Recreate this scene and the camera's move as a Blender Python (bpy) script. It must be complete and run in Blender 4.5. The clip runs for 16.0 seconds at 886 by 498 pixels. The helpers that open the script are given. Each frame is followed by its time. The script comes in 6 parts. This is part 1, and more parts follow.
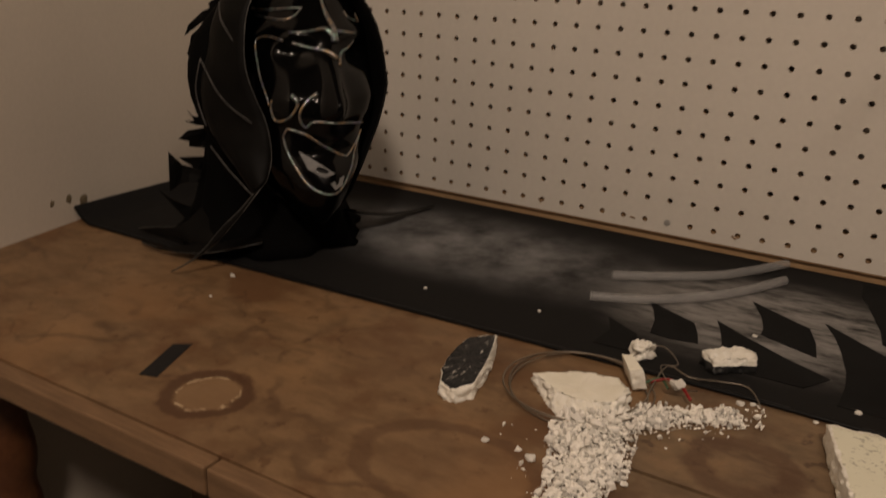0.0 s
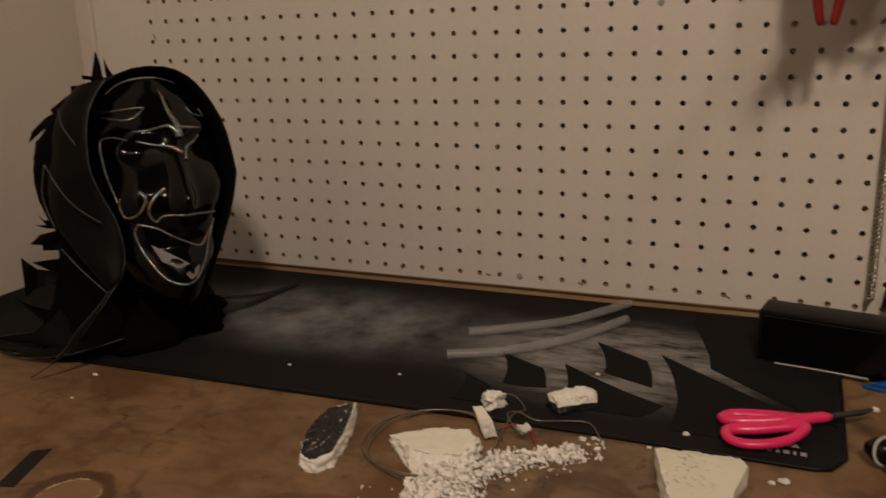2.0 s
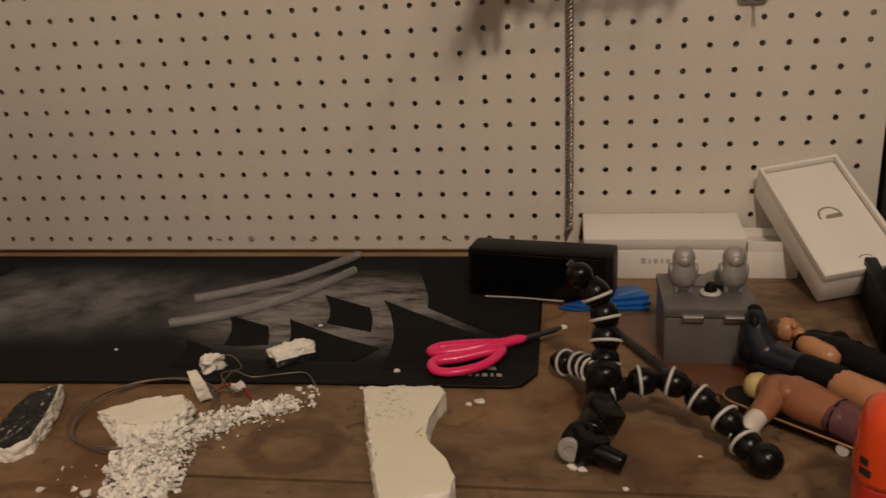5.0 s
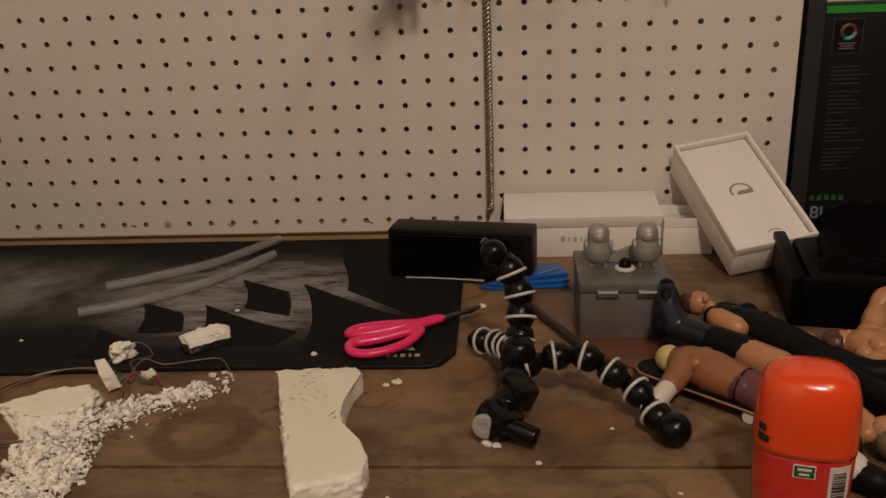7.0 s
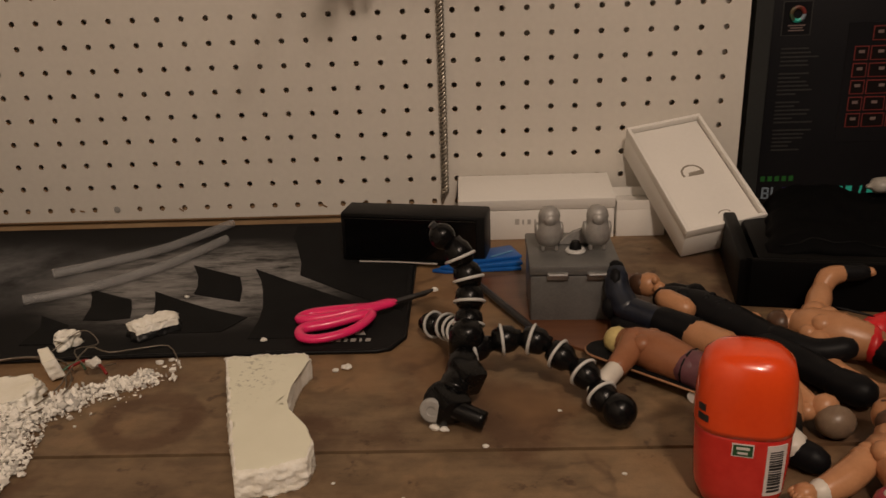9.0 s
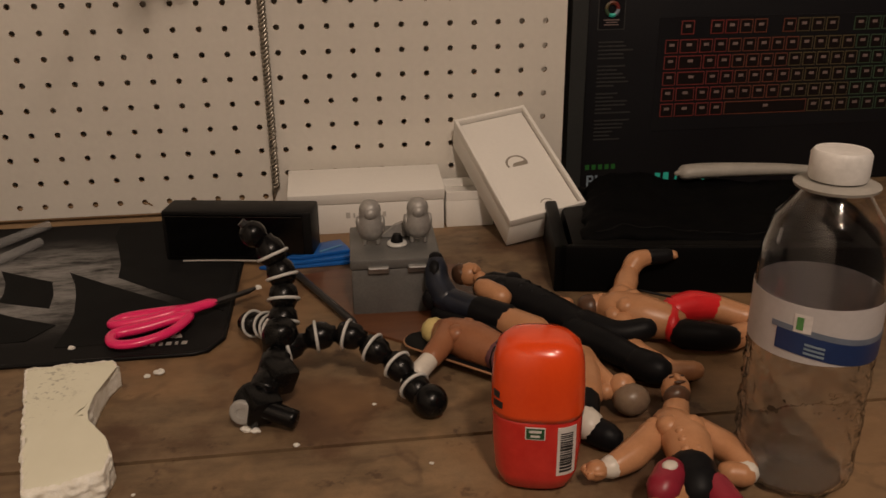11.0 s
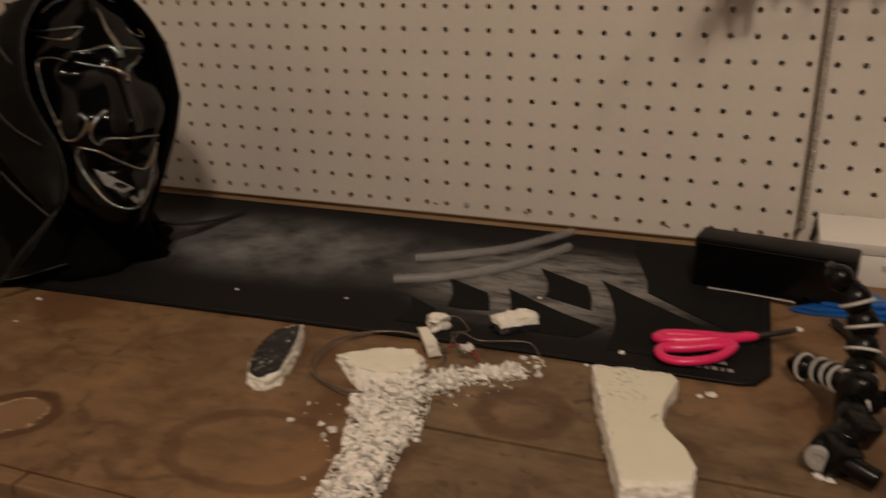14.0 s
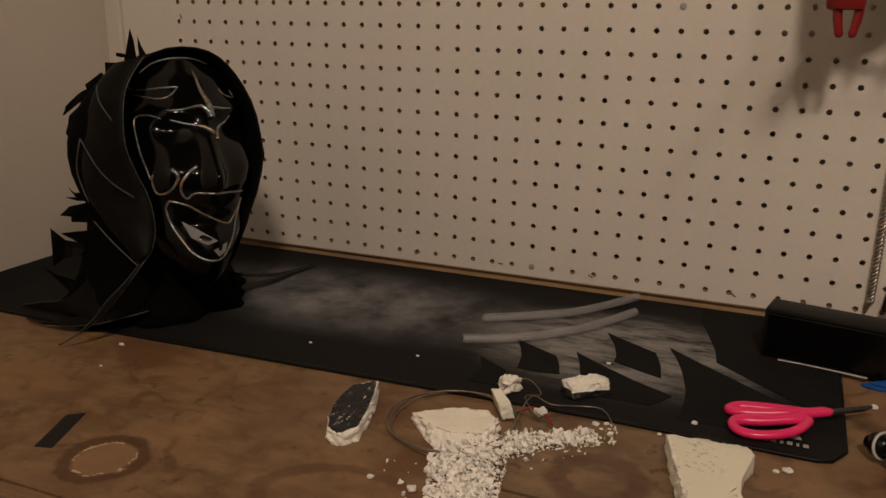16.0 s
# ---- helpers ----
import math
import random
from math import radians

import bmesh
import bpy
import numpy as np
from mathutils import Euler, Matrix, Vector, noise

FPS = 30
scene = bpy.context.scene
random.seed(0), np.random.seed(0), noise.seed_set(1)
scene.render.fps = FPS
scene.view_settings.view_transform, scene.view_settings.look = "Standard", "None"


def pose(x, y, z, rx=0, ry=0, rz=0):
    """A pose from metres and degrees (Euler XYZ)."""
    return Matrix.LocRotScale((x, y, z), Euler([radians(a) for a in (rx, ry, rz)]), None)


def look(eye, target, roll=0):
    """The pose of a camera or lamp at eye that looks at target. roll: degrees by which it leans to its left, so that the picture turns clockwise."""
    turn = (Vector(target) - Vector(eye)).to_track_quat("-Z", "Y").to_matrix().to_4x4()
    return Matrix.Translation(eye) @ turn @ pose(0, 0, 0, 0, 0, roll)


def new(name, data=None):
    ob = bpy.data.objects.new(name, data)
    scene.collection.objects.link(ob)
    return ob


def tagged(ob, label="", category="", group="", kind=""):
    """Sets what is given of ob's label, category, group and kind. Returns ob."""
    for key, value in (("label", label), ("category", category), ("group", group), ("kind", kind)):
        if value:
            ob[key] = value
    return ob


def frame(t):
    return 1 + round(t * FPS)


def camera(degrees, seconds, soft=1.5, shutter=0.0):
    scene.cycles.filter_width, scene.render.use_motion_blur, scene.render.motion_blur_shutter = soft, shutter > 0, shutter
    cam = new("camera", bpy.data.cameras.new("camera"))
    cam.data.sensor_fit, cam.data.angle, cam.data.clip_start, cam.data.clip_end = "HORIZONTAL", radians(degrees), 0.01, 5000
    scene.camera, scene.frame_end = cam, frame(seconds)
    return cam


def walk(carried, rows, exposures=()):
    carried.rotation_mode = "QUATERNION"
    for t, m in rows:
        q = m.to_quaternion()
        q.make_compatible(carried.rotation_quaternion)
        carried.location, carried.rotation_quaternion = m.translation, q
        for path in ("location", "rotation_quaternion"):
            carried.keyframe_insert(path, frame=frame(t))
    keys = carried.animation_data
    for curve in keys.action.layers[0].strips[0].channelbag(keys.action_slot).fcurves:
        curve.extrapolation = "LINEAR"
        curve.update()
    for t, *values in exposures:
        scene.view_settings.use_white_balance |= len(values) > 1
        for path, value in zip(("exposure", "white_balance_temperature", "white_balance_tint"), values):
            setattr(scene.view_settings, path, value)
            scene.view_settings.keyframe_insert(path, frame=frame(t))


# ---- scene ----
cam = camera(56.0, 16.0, shutter=0.6)
PATH = [
    (0, (0.238, -0.886, 0.298), (-0.724, 0.735, -0.372), 2.0),
    (0.5, (0.248, -0.894, 0.31), (-0.695, 0.776, -0.259), -0.1),
    (1, (0.267, -0.897, 0.317), (-0.625, 0.823, -0.182), -0.6),
    (1.5, (0.276, -0.898, 0.317), (-0.571, 0.845, -0.178), -1.1),
    (2, (0.294, -0.897, 0.314), (-0.479, 0.872, -0.207), -1.9),
    (2.5, (0.305, -0.9, 0.311), (-0.393, 0.893, -0.235), -2.2),
    (3, (0.321, -0.9, 0.309), (-0.271, 0.93, -0.24), -2.2),
    (3.5, (0.332, -0.897, 0.308), (-0.181, 0.949, -0.266), -2.6),
    (4, (0.344, -0.896, 0.314), (-0.115, 0.969, -0.244), -3.7),
    (4.5, (0.354, -0.894, 0.308), (-0.011, 0.982, -0.281), -3.1),
    (5, (0.363, -0.89, 0.305), (0.074, 0.989, -0.316), -2.8),
    (7.5, (0.384, -0.882, 0.297), (0.272, 0.999, -0.374), -2.2),
    (8, (0.388, -0.878, 0.298), (0.299, 0.997, -0.393), -2.0),
    (8.5, (0.388, -0.877, 0.298), (0.299, 0.993, -0.405), -2.0),
    (9, (0.393, -0.881, 0.297), (0.329, 0.991, -0.404), -2.1),
    (9.5, (0.402, -0.881, 0.3), (0.377, 0.994, -0.396), -1.8),
    (10, (0.421, -0.882, 0.3), (0.542, 0.987, -0.4), -0.7),
    (10.2, (0.425, -0.882, 0.302), (0.576, 0.981, -0.411), -0.8),
    (11.2, (0.436, -0.881, 0.298), (0.680, 0.970, -0.435), -0.6),
    (12.3, (0.417, -0.877, 0.292), (0.526, 0.978, -0.449), -0.5),
    (12.5, (0.407, -0.877, 0.294), (0.459, 0.979, -0.452), -0.5),
    (13, (0.37, -0.879, 0.292), (0.173, 0.973, -0.435), -1.2),
    (13.5, (0.338, -0.891, 0.299), (-0.076, 0.932, -0.411), -0.8),
    (14, (0.302, -0.908, 0.306), (-0.347, 0.863, -0.359), -0.5),
    (14.5, (0.287, -0.92, 0.311), (-0.435, 0.842, -0.303), -0.3),
    (15, (0.277, -0.926, 0.315), (-0.493, 0.823, -0.279), 0.1),
    (15.5, (0.277, -0.933, 0.318), (-0.476, 0.833, -0.241), 0.8),
    (16, (0.277, -0.933, 0.321), (-0.471, 0.838, -0.228), 0.7),
]
walk(cam, [(t, look(eye, target, roll)) for t, eye, target, roll in PATH])

# ---- world and lights ----
world = bpy.data.worlds.new("world")
scene.world = world
world.use_nodes = True
wbg = world.node_tree.nodes["Background"]
wbg.inputs["Color"].default_value = (0.9, 0.75, 0.6, 1)
wbg.inputs["Strength"].default_value = 0.004


def lamp(name, eye, target, watts, size, colour):
    data = bpy.data.lights.new(name, "POINT")
    data.energy, data.shadow_soft_size, data.color = watts, size, colour
    ob = new(name, data)
    ob.matrix_world = look(eye, target)
    return ob


WARM = (1.0, 0.785, 0.62)
lamp("ceiling_bulb", (0.64, -1.75, 1.60), (0, 0, 0), 65, 0.10, WARM)
lamp("ceiling_bulb_side", (1.00, -1.25, 1.62), (0, 0, 0), 13.5, 0.06, WARM)

# ---- materials ----


def nodes_of(name):
    m = bpy.data.materials.new(name)
    m.use_nodes = True
    nt = m.node_tree
    return m, nt, nt.nodes["Principled BSDF"], lambda kind: nt.nodes.new(kind)


def surface(name, c1, c2=None, rough=0.6, metal=0.0, scale=40.0, fine=300.0, bump=0.1, stretch=(1, 1, 1), coat=0.0, spread=(0.35, 0.65), spec=0.5, random_tint=0.0, transmission=0.0):
    """A worn surface: two colours in a coarse noise, a finer grain, roughness and relief that follow them."""
    m, nt, bsdf, add = nodes_of(name)
    link = nt.links.new
    c2 = c2 or tuple(0.75 * v for v in c1)
    where, mapping = add("ShaderNodeTexCoord"), add("ShaderNodeMapping")
    mapping.inputs["Scale"].default_value = stretch
    link(where.outputs["Object"], mapping.inputs["Vector"])
    coarse, grain = add("ShaderNodeTexNoise"), add("ShaderNodeTexNoise")
    for n, s, d in ((coarse, scale, 5.0), (grain, fine, 3.0)):
        n.inputs["Scale"].default_value, n.inputs["Detail"].default_value = s, d
        link(mapping.outputs["Vector"], n.inputs["Vector"])
    blend = add("ShaderNodeMath")
    blend.operation = "MULTIPLY_ADD"
    blend.inputs[1].default_value = 0.35
    link(grain.outputs["Fac"], blend.inputs[0])
    half = add("ShaderNodeMath")
    half.operation = "MULTIPLY"
    half.inputs[1].default_value = 0.65
    link(coarse.outputs["Fac"], half.inputs[0])
    link(half.outputs[0], blend.inputs[2])
    ramp = add("ShaderNodeValToRGB")
    ramp.color_ramp.elements[0].position, ramp.color_ramp.elements[1].position = spread
    ramp.color_ramp.elements[0].color, ramp.color_ramp.elements[1].color = (*c2, 1), (*c1, 1)
    link(blend.outputs[0], ramp.inputs["Fac"])
    link(ramp.outputs["Color"], bsdf.inputs["Base Color"])
    rr = add("ShaderNodeMapRange")
    rr.inputs["To Min"].default_value, rr.inputs["To Max"].default_value = min(1, rough * 1.2), rough * 0.85
    link(blend.outputs[0], rr.inputs["Value"])
    link(rr.outputs["Result"], bsdf.inputs["Roughness"])
    if bump:
        b = add("ShaderNodeBump")
        b.inputs["Strength"].default_value, b.inputs["Distance"].default_value = bump, 0.001
        link(blend.outputs[0], b.inputs["Height"])
        link(b.outputs["Normal"], bsdf.inputs["Normal"])
    bsdf.inputs["Metallic"].default_value = metal
    bsdf.inputs["Coat Weight"].default_value = coat
    bsdf.inputs["Coat Roughness"].default_value = 0.05
    bsdf.inputs["Specular IOR Level"].default_value = spec
    bsdf.inputs["Transmission Weight"].default_value = transmission
    return m


def maths(nt, op, a, b=None, c=None):
    n = nt.nodes.new("ShaderNodeMath")
    n.operation = op
    for i, v in enumerate((a, b, c)):
        if v is None:
            continue
        if isinstance(v, (int, float)):
            n.inputs[i].default_value = v
        else:
            nt.links.new(v, n.inputs[i])
    return n.outputs[0]


def mixed(nt, fac, c1, c2):
    n = nt.nodes.new("ShaderNodeMix")
    n.data_type = "RGBA"
    for slot, v in ((0, fac), (6, c1), (7, c2)):
        if isinstance(v, tuple):
            n.inputs[slot].default_value = (*v, 1)
        elif isinstance(v, (int, float)):
            n.inputs[slot].default_value = v
        else:
            nt.links.new(v, n.inputs[slot])
    return n.outputs[2]


def noise_of(nt, vector, scale, detail=5.0, rough=0.55):
    n = nt.nodes.new("ShaderNodeTexNoise")
    n.inputs["Scale"].default_value, n.inputs["Detail"].default_value, n.inputs["Roughness"].default_value = scale, detail, rough
    nt.links.new(vector, n.inputs["Vector"])
    return n.outputs["Fac"]


def stepped(nt, value, low, high):
    n = nt.nodes.new("ShaderNodeMapRange")
    n.interpolation_type = "SMOOTHSTEP"
    n.inputs["From Min"].default_value, n.inputs["From Max"].default_value = low, high
    nt.links.new(value, n.inputs["Value"])
    return n.outputs["Result"]


def distance_to(nt, vector, place, squash=(1, 1, 1)):
    s = nt.nodes.new("ShaderNodeVectorMath")
    s.operation = "SUBTRACT"
    nt.links.new(vector, s.inputs[0])
    s.inputs[1].default_value = place
    q = nt.nodes.new("ShaderNodeVectorMath")
    q.operation = "MULTIPLY"
    nt.links.new(s.outputs[0], q.inputs[0])
    q.inputs[1].default_value = squash
    d = nt.nodes.new("ShaderNodeVectorMath")
    d.operation = "LENGTH"
    nt.links.new(q.outputs[0], d.inputs[0])
    return d.outputs["Value"]


def bench_material(name, warm):
    """Old varnished fibreboard: blotches, scratches, spills and two glass rings."""
    m, nt, bsdf, add = nodes_of(name)
    where = add("ShaderNodeTexCoord").outputs["Object"]
    mp = add("ShaderNodeMapping")
    mp.inputs["Scale"].default_value = (1, 2.2, 1)
    nt.links.new(where, mp.inputs["Vector"])
    grain = noise_of(nt, mp.outputs["Vector"], 26, 7, 0.65)
    blot = noise_of(nt, where, 9, 6, 0.6)
    spots = noise_of(nt, where, 45, 4, 0.6)
    fine = noise_of(nt, where, 700, 2)
    c = mixed(nt, stepped(nt, grain, 0.3, 0.7), (0.120, 0.078, 0.042), (0.218, 0.146, 0.082))
    c = mixed(nt, maths(nt, "MULTIPLY", stepped(nt, blot, 0.49, 0.62), 0.8), c, (0.080, 0.038, 0.019))
    c = mixed(nt, maths(nt, "MULTIPLY", stepped(nt, blot, 0.47, 0.30), 0.6), c, (0.34, 0.215, 0.110))
    c = mixed(nt, maths(nt, "MULTIPLY", stepped(nt, spots, 0.60, 0.68), 0.7), c, (0.05, 0.024, 0.013))
    c = mixed(nt, maths(nt, "MULTIPLY", stepped(nt, fine, 0.5, 0.8), 0.25), c, (0.10, 0.06, 0.03))
    tint = noise_of(nt, where, 3.7, 5, 0.6)
    c = mixed(nt, maths(nt, "MULTIPLY", stepped(nt, tint, 0.48, 0.62), 0.55), c, (0.27, 0.150, 0.068))
    c = mixed(nt, maths(nt, "MULTIPLY", stepped(nt, tint, 0.47, 0.34), 0.40), c, (0.110, 0.066, 0.040))
    c = mixed(nt, warm, c, (0.36, 0.165, 0.045))
    # tide marks of old spills
    for scale, seat, width, strength in ((6.5, 0.52, 0.030, 0.42), (11.0, 0.47, 0.022, 0.30)):
        tide = noise_of(nt, where, scale, 4, 0.5)
        mark = maths(nt, "SUBTRACT", 1.0, stepped(nt, maths(nt, "ABSOLUTE", maths(nt, "SUBTRACT", tide, seat)), width * 0.2, width))
        mark = maths(nt, "MULTIPLY", mark, stepped(nt, noise_of(nt, where, scale * 1.3 + 2, 3), 0.46, 0.60))
        c = mixed(nt, maths(nt, "MULTIPLY", mark, strength), c, (0.055, 0.026, 0.012))
    wob = maths(nt, "MULTIPLY_ADD", noise_of(nt, where, 55, 4), 0.016, -0.008)
    for place, squash, r, width, strength, worn in (
        ((-0.166, -0.524, 0), (1, 1, 0), 0.029, 0.0075, 0.8, True),
        ((0.175, -0.402, 0), (1, 1, 0), 0.029, 0.012, 0.6, False),
        ((0.02, -0.505, 0), (1, 1.4, 0), 0.060, 0.010, 0.5, False),
    ):
        d = maths(nt, "ADD", distance_to(nt, where, place, squash), wob)
        ring = maths(nt, "SUBTRACT", 1.0, stepped(nt, maths(nt, "ABSOLUTE", maths(nt, "SUBTRACT", d, r)), width * 0.4, width))
        c = mixed(nt, maths(nt, "MULTIPLY", ring, strength), c, (0.075, 0.032, 0.014))
        if worn:
            disc = maths(nt, "SUBTRACT", 1.0, stepped(nt, d, r - 0.009, r - 0.006))
            c = mixed(nt, maths(nt, "MULTIPLY", disc, 0.40), c, (0.31, 0.195, 0.10))
            rim = maths(nt, "SUBTRACT", 1.0, stepped(nt, maths(nt, "ABSOLUTE", maths(nt, "SUBTRACT", d, r - 0.007)), 0.0006, 0.0016))
            rim = maths(nt, "MULTIPLY", rim, stepped(nt, noise_of(nt, where, 90, 3), 0.47, 0.55))
            c = mixed(nt, maths(nt, "MULTIPLY", rim, 0.8), c, (0.55, 0.42, 0.26))
        else:
            inside = maths(nt, "SUBTRACT", 1.0, stepped(nt, d, r * 0.6, r))
            c = mixed(nt, maths(nt, "MULTIPLY", inside, strength * 0.35), c, (0.12, 0.06, 0.03))
    nt.links.new(c, bsdf.inputs["Base Color"])
    rough = add("ShaderNodeMapRange")
    rough.inputs["To Min"].default_value, rough.inputs["To Max"].default_value = 0.42, 0.72
    nt.links.new(blot, rough.inputs["Value"])
    nt.links.new(rough.outputs["Result"], bsdf.inputs["Roughness"])
    b = add("ShaderNodeBump")
    b.inputs["Strength"].default_value, b.inputs["Distance"].default_value = 0.2, 0.0006
    nt.links.new(maths(nt, "ADD", grain, fine), b.inputs["Height"])
    nt.links.new(b.outputs["Normal"], bsdf.inputs["Normal"])
    return m


def mat_material():
    """Black cloth mat with a cloudy grey print."""
    m, nt, bsdf, add = nodes_of("mat_cloth")
    where = add("ShaderNodeTexCoord").outputs["Object"]
    cloud = noise_of(nt, where, 13, 7, 0.65)
    mp = add("ShaderNodeMapping")
    mp.inputs["Scale"].default_value = (1.0, 3.0, 1)
    mp.inputs["Rotation"].default_value = (0, 0, radians(-12))
    nt.links.new(where, mp.inputs["Vector"])
    streak = noise_of(nt, mp.outputs["Vector"], 20, 9, 0.75)
    weave = noise_of(nt, where, 1500, 1)
    left = maths(nt, "SUBTRACT", 1.0, stepped(nt, distance_to(nt, where, (-0.17, -0.145, 0), (0.42, 1, 0)), 0.02, 0.125))
    right = maths(nt, "SUBTRACT", 1.0, stepped(nt, distance_to(nt, where, (0.14, -0.165, 0), (0.70, 1, 0)), 0.05, 0.125))
    c = mixed(nt, maths(nt, "MULTIPLY", left, stepped(nt, cloud, 0.20, 0.78)), (0.0075, 0.0073, 0.0073), (0.275, 0.278, 0.285))
    c = mixed(nt, maths(nt, "MULTIPLY", right, stepped(nt, streak, 0.30, 0.62)), c, (0.265, 0.258, 0.250))
    c = mixed(nt, maths(nt, "MULTIPLY", stepped(nt, weave, 0.4, 0.8), 0.25), c, (0.010, 0.010, 0.010))
    nt.links.new(c, bsdf.inputs["Base Color"])
    bsdf.inputs["Roughness"].default_value = 0.8
    bsdf.inputs["Specular IOR Level"].default_value = 0.20
    b = add("ShaderNodeBump")
    b.inputs["Strength"].default_value, b.inputs["Distance"].default_value = 0.3, 0.0003
    nt.links.new(weave, b.inputs["Height"])
    nt.links.new(b.outputs["Normal"], bsdf.inputs["Normal"])
    return m


def glass_material(name, colour, rough=0.03, ior=1.45):
    m, nt, bsdf, add = nodes_of(name)
    bsdf.inputs["Base Color"].default_value = (*colour, 1)
    bsdf.inputs["Transmission Weight"].default_value = 1.0
    bsdf.inputs["Roughness"].default_value = rough
    bsdf.inputs["IOR"].default_value = ior
    return m


M = dict(
    bench=bench_material("bench_wood", 0.16),
    bench_far=bench_material("bench_wood_far", 0.0),
    mat=mat_material(),
    peg=surface("pegboard_paint", (0.70, 0.665, 0.605), (0.62, 0.585, 0.53), 0.55, scale=6, fine=160, bump=0.12, spread=(0.25, 0.7)),
    peg_edge=surface("hardboard_edge", (0.30, 0.19, 0.10), (0.2, 0.12, 0.06), 0.8),
    wall=surface("wall_paint", (0.66, 0.60, 0.52), (0.58, 0.53, 0.46), 0.75, scale=5, fine=220, bump=0.35, spread=(0.25, 0.7)),
    # kept dark for the unseen room sides, so gloss black reflects little
    plain=surface("dark_room_paint", (0.075, 0.065, 0.055), (0.055, 0.048, 0.04), 0.8, scale=3),
    floor=surface("concrete", (0.12, 0.115, 0.105), (0.08, 0.075, 0.07), 0.8, scale=6),
    pine=surface("pine_strip", (0.42, 0.29, 0.16), (0.30, 0.19, 0.10), 0.7, scale=25, stretch=(1, 12, 12)),
    edge=surface("bench_edge_wood", (0.23, 0.135, 0.07), (0.14, 0.08, 0.04), 0.6, scale=22, stretch=(1, 10, 10)),
    foam=surface("white_foam", (0.93, 0.91, 0.81), (0.84, 0.81, 0.68), 0.85, scale=60, fine=900, bump=0.5),
    foam_break=surface("broken_foam", (0.94, 0.93, 0.87), (0.80, 0.77, 0.67), 0.9, scale=160, fine=900, bump=1.0),
    crumb=surface("foam_crumb", (0.80, 0.79, 0.74), (0.62, 0.60, 0.55), 0.9, scale=150, fine=900, bump=0.6),
    soot=surface("black_paint_on_foam", (0.62, 0.60, 0.55), (0.008, 0.009, 0.011), 0.4, scale=120, fine=420, bump=1.0, stretch=(2.2, 0.7, 1), spread=(0.575, 0.64)),
    wire=surface("dull_wire", (0.32, 0.28, 0.23), None, 0.4, metal=0.9),
    tube=surface("clear_tube", (0.42, 0.42, 0.42), (0.34, 0.34, 0.34), 0.3, bump=0.0),
    pink=surface("pink_plastic", (0.85, 0.025, 0.16), (0.8, 0.02, 0.14), 0.28, bump=0.03, coat=0.2),
    steel=surface("steel", (0.5, 0.5, 0.5), (0.38, 0.38, 0.38), 0.35, metal=1.0, bump=0.05),
    blacksteel=surface("blackened_steel", (0.03, 0.03, 0.032), (0.05, 0.05, 0.05), 0.35, metal=0.4, bump=0.05),
    black=surface("black_plastic", (0.004, 0.004, 0.0045), (0.006, 0.006, 0.006), 0.45, bump=0.1, spec=0.16),
    gloss=surface("gloss_black", (0.0015, 0.0015, 0.0018), (0.002, 0.002, 0.0022), 0.15, scale=45, fine=140, bump=0.12, spec=0.34),
    rubber=surface("black_rubber", (0.004, 0.004, 0.0045), (0.003, 0.003, 0.003), 0.26, bump=0.1, spec=0.26),
    tape=surface("black_tape", (0.008, 0.008, 0.009), (0.013, 0.013, 0.013), 0.55, spec=0.3),
    white=surface("white_card", (0.80, 0.78, 0.74), (0.76, 0.74, 0.70), 0.5, scale=8, bump=0.03),
    greyprint=surface("grey_print", (0.36, 0.35, 0.33), None, 0.6),
    grey=surface("grey_enamel", (0.185, 0.185, 0.18), (0.13, 0.13, 0.127), 0.42, metal=0.40, scale=30, fine=600, bump=0.15),
    silver=surface("silver_paint", (0.40, 0.39, 0.37), (0.28, 0.27, 0.26), 0.48, metal=0.35, scale=60, bump=0.1),
    blue=surface("blue_plastic", (0.008, 0.11, 0.42), (0.006, 0.08, 0.33), 0.35, bump=0.05),
    redwood=surface("red_brown_board", (0.145, 0.058, 0.024), (0.10, 0.036, 0.015), 0.35, scale=20, stretch=(1, 8, 8), coat=0.2),
    red=surface("red_paint", (0.28, 0.014, 0.014), (0.20, 0.010, 0.010), 0.35),
    chain=surface("steel_cord", (0.50, 0.46, 0.39), (0.20, 0.18, 0.15), 0.35, metal=0.85, scale=300, fine=900),
    paleprint=surface("pale_grey_print", (0.50, 0.48, 0.45), None, 0.6),
    print_dark=surface("dark_print", (0.006, 0.006, 0.0062), (0.012, 0.012, 0.012), 0.85, fine=1500, spec=0.12),
    white_ring=surface("white_ring_plastic", (0.62, 0.62, 0.60), (0.5, 0.5, 0.48), 0.4, bump=0.05),
)

M["tube"].node_tree.nodes["Principled BSDF"].inputs["Alpha"].default_value = 0.38

# ---- shape helpers ----


def part(name, bm, material, parent=None, label="", smooth=False, at=None):
    """Links a bmesh as one mesh object, under a thing or a part if one is given."""
    me = bpy.data.meshes.new(name)
    bmesh.ops.recalc_face_normals(bm, faces=bm.faces[:])
    bm.to_mesh(me)
    bm.free()
    for m in material if isinstance(material, (list, tuple)) else (material,):
        me.materials.append(M[m] if isinstance(m, str) else m)
    if smooth:
        me.polygons.foreach_set("use_smooth", [True] * len(me.polygons))
        if smooth != "all":
            me.set_sharp_from_angle(angle=radians(38))
    ob = new(name, me)
    if parent:
        ob.parent = parent
    if at is not None:
        ob.matrix_basis = at
    if label:
        tagged(ob, label)
    return ob


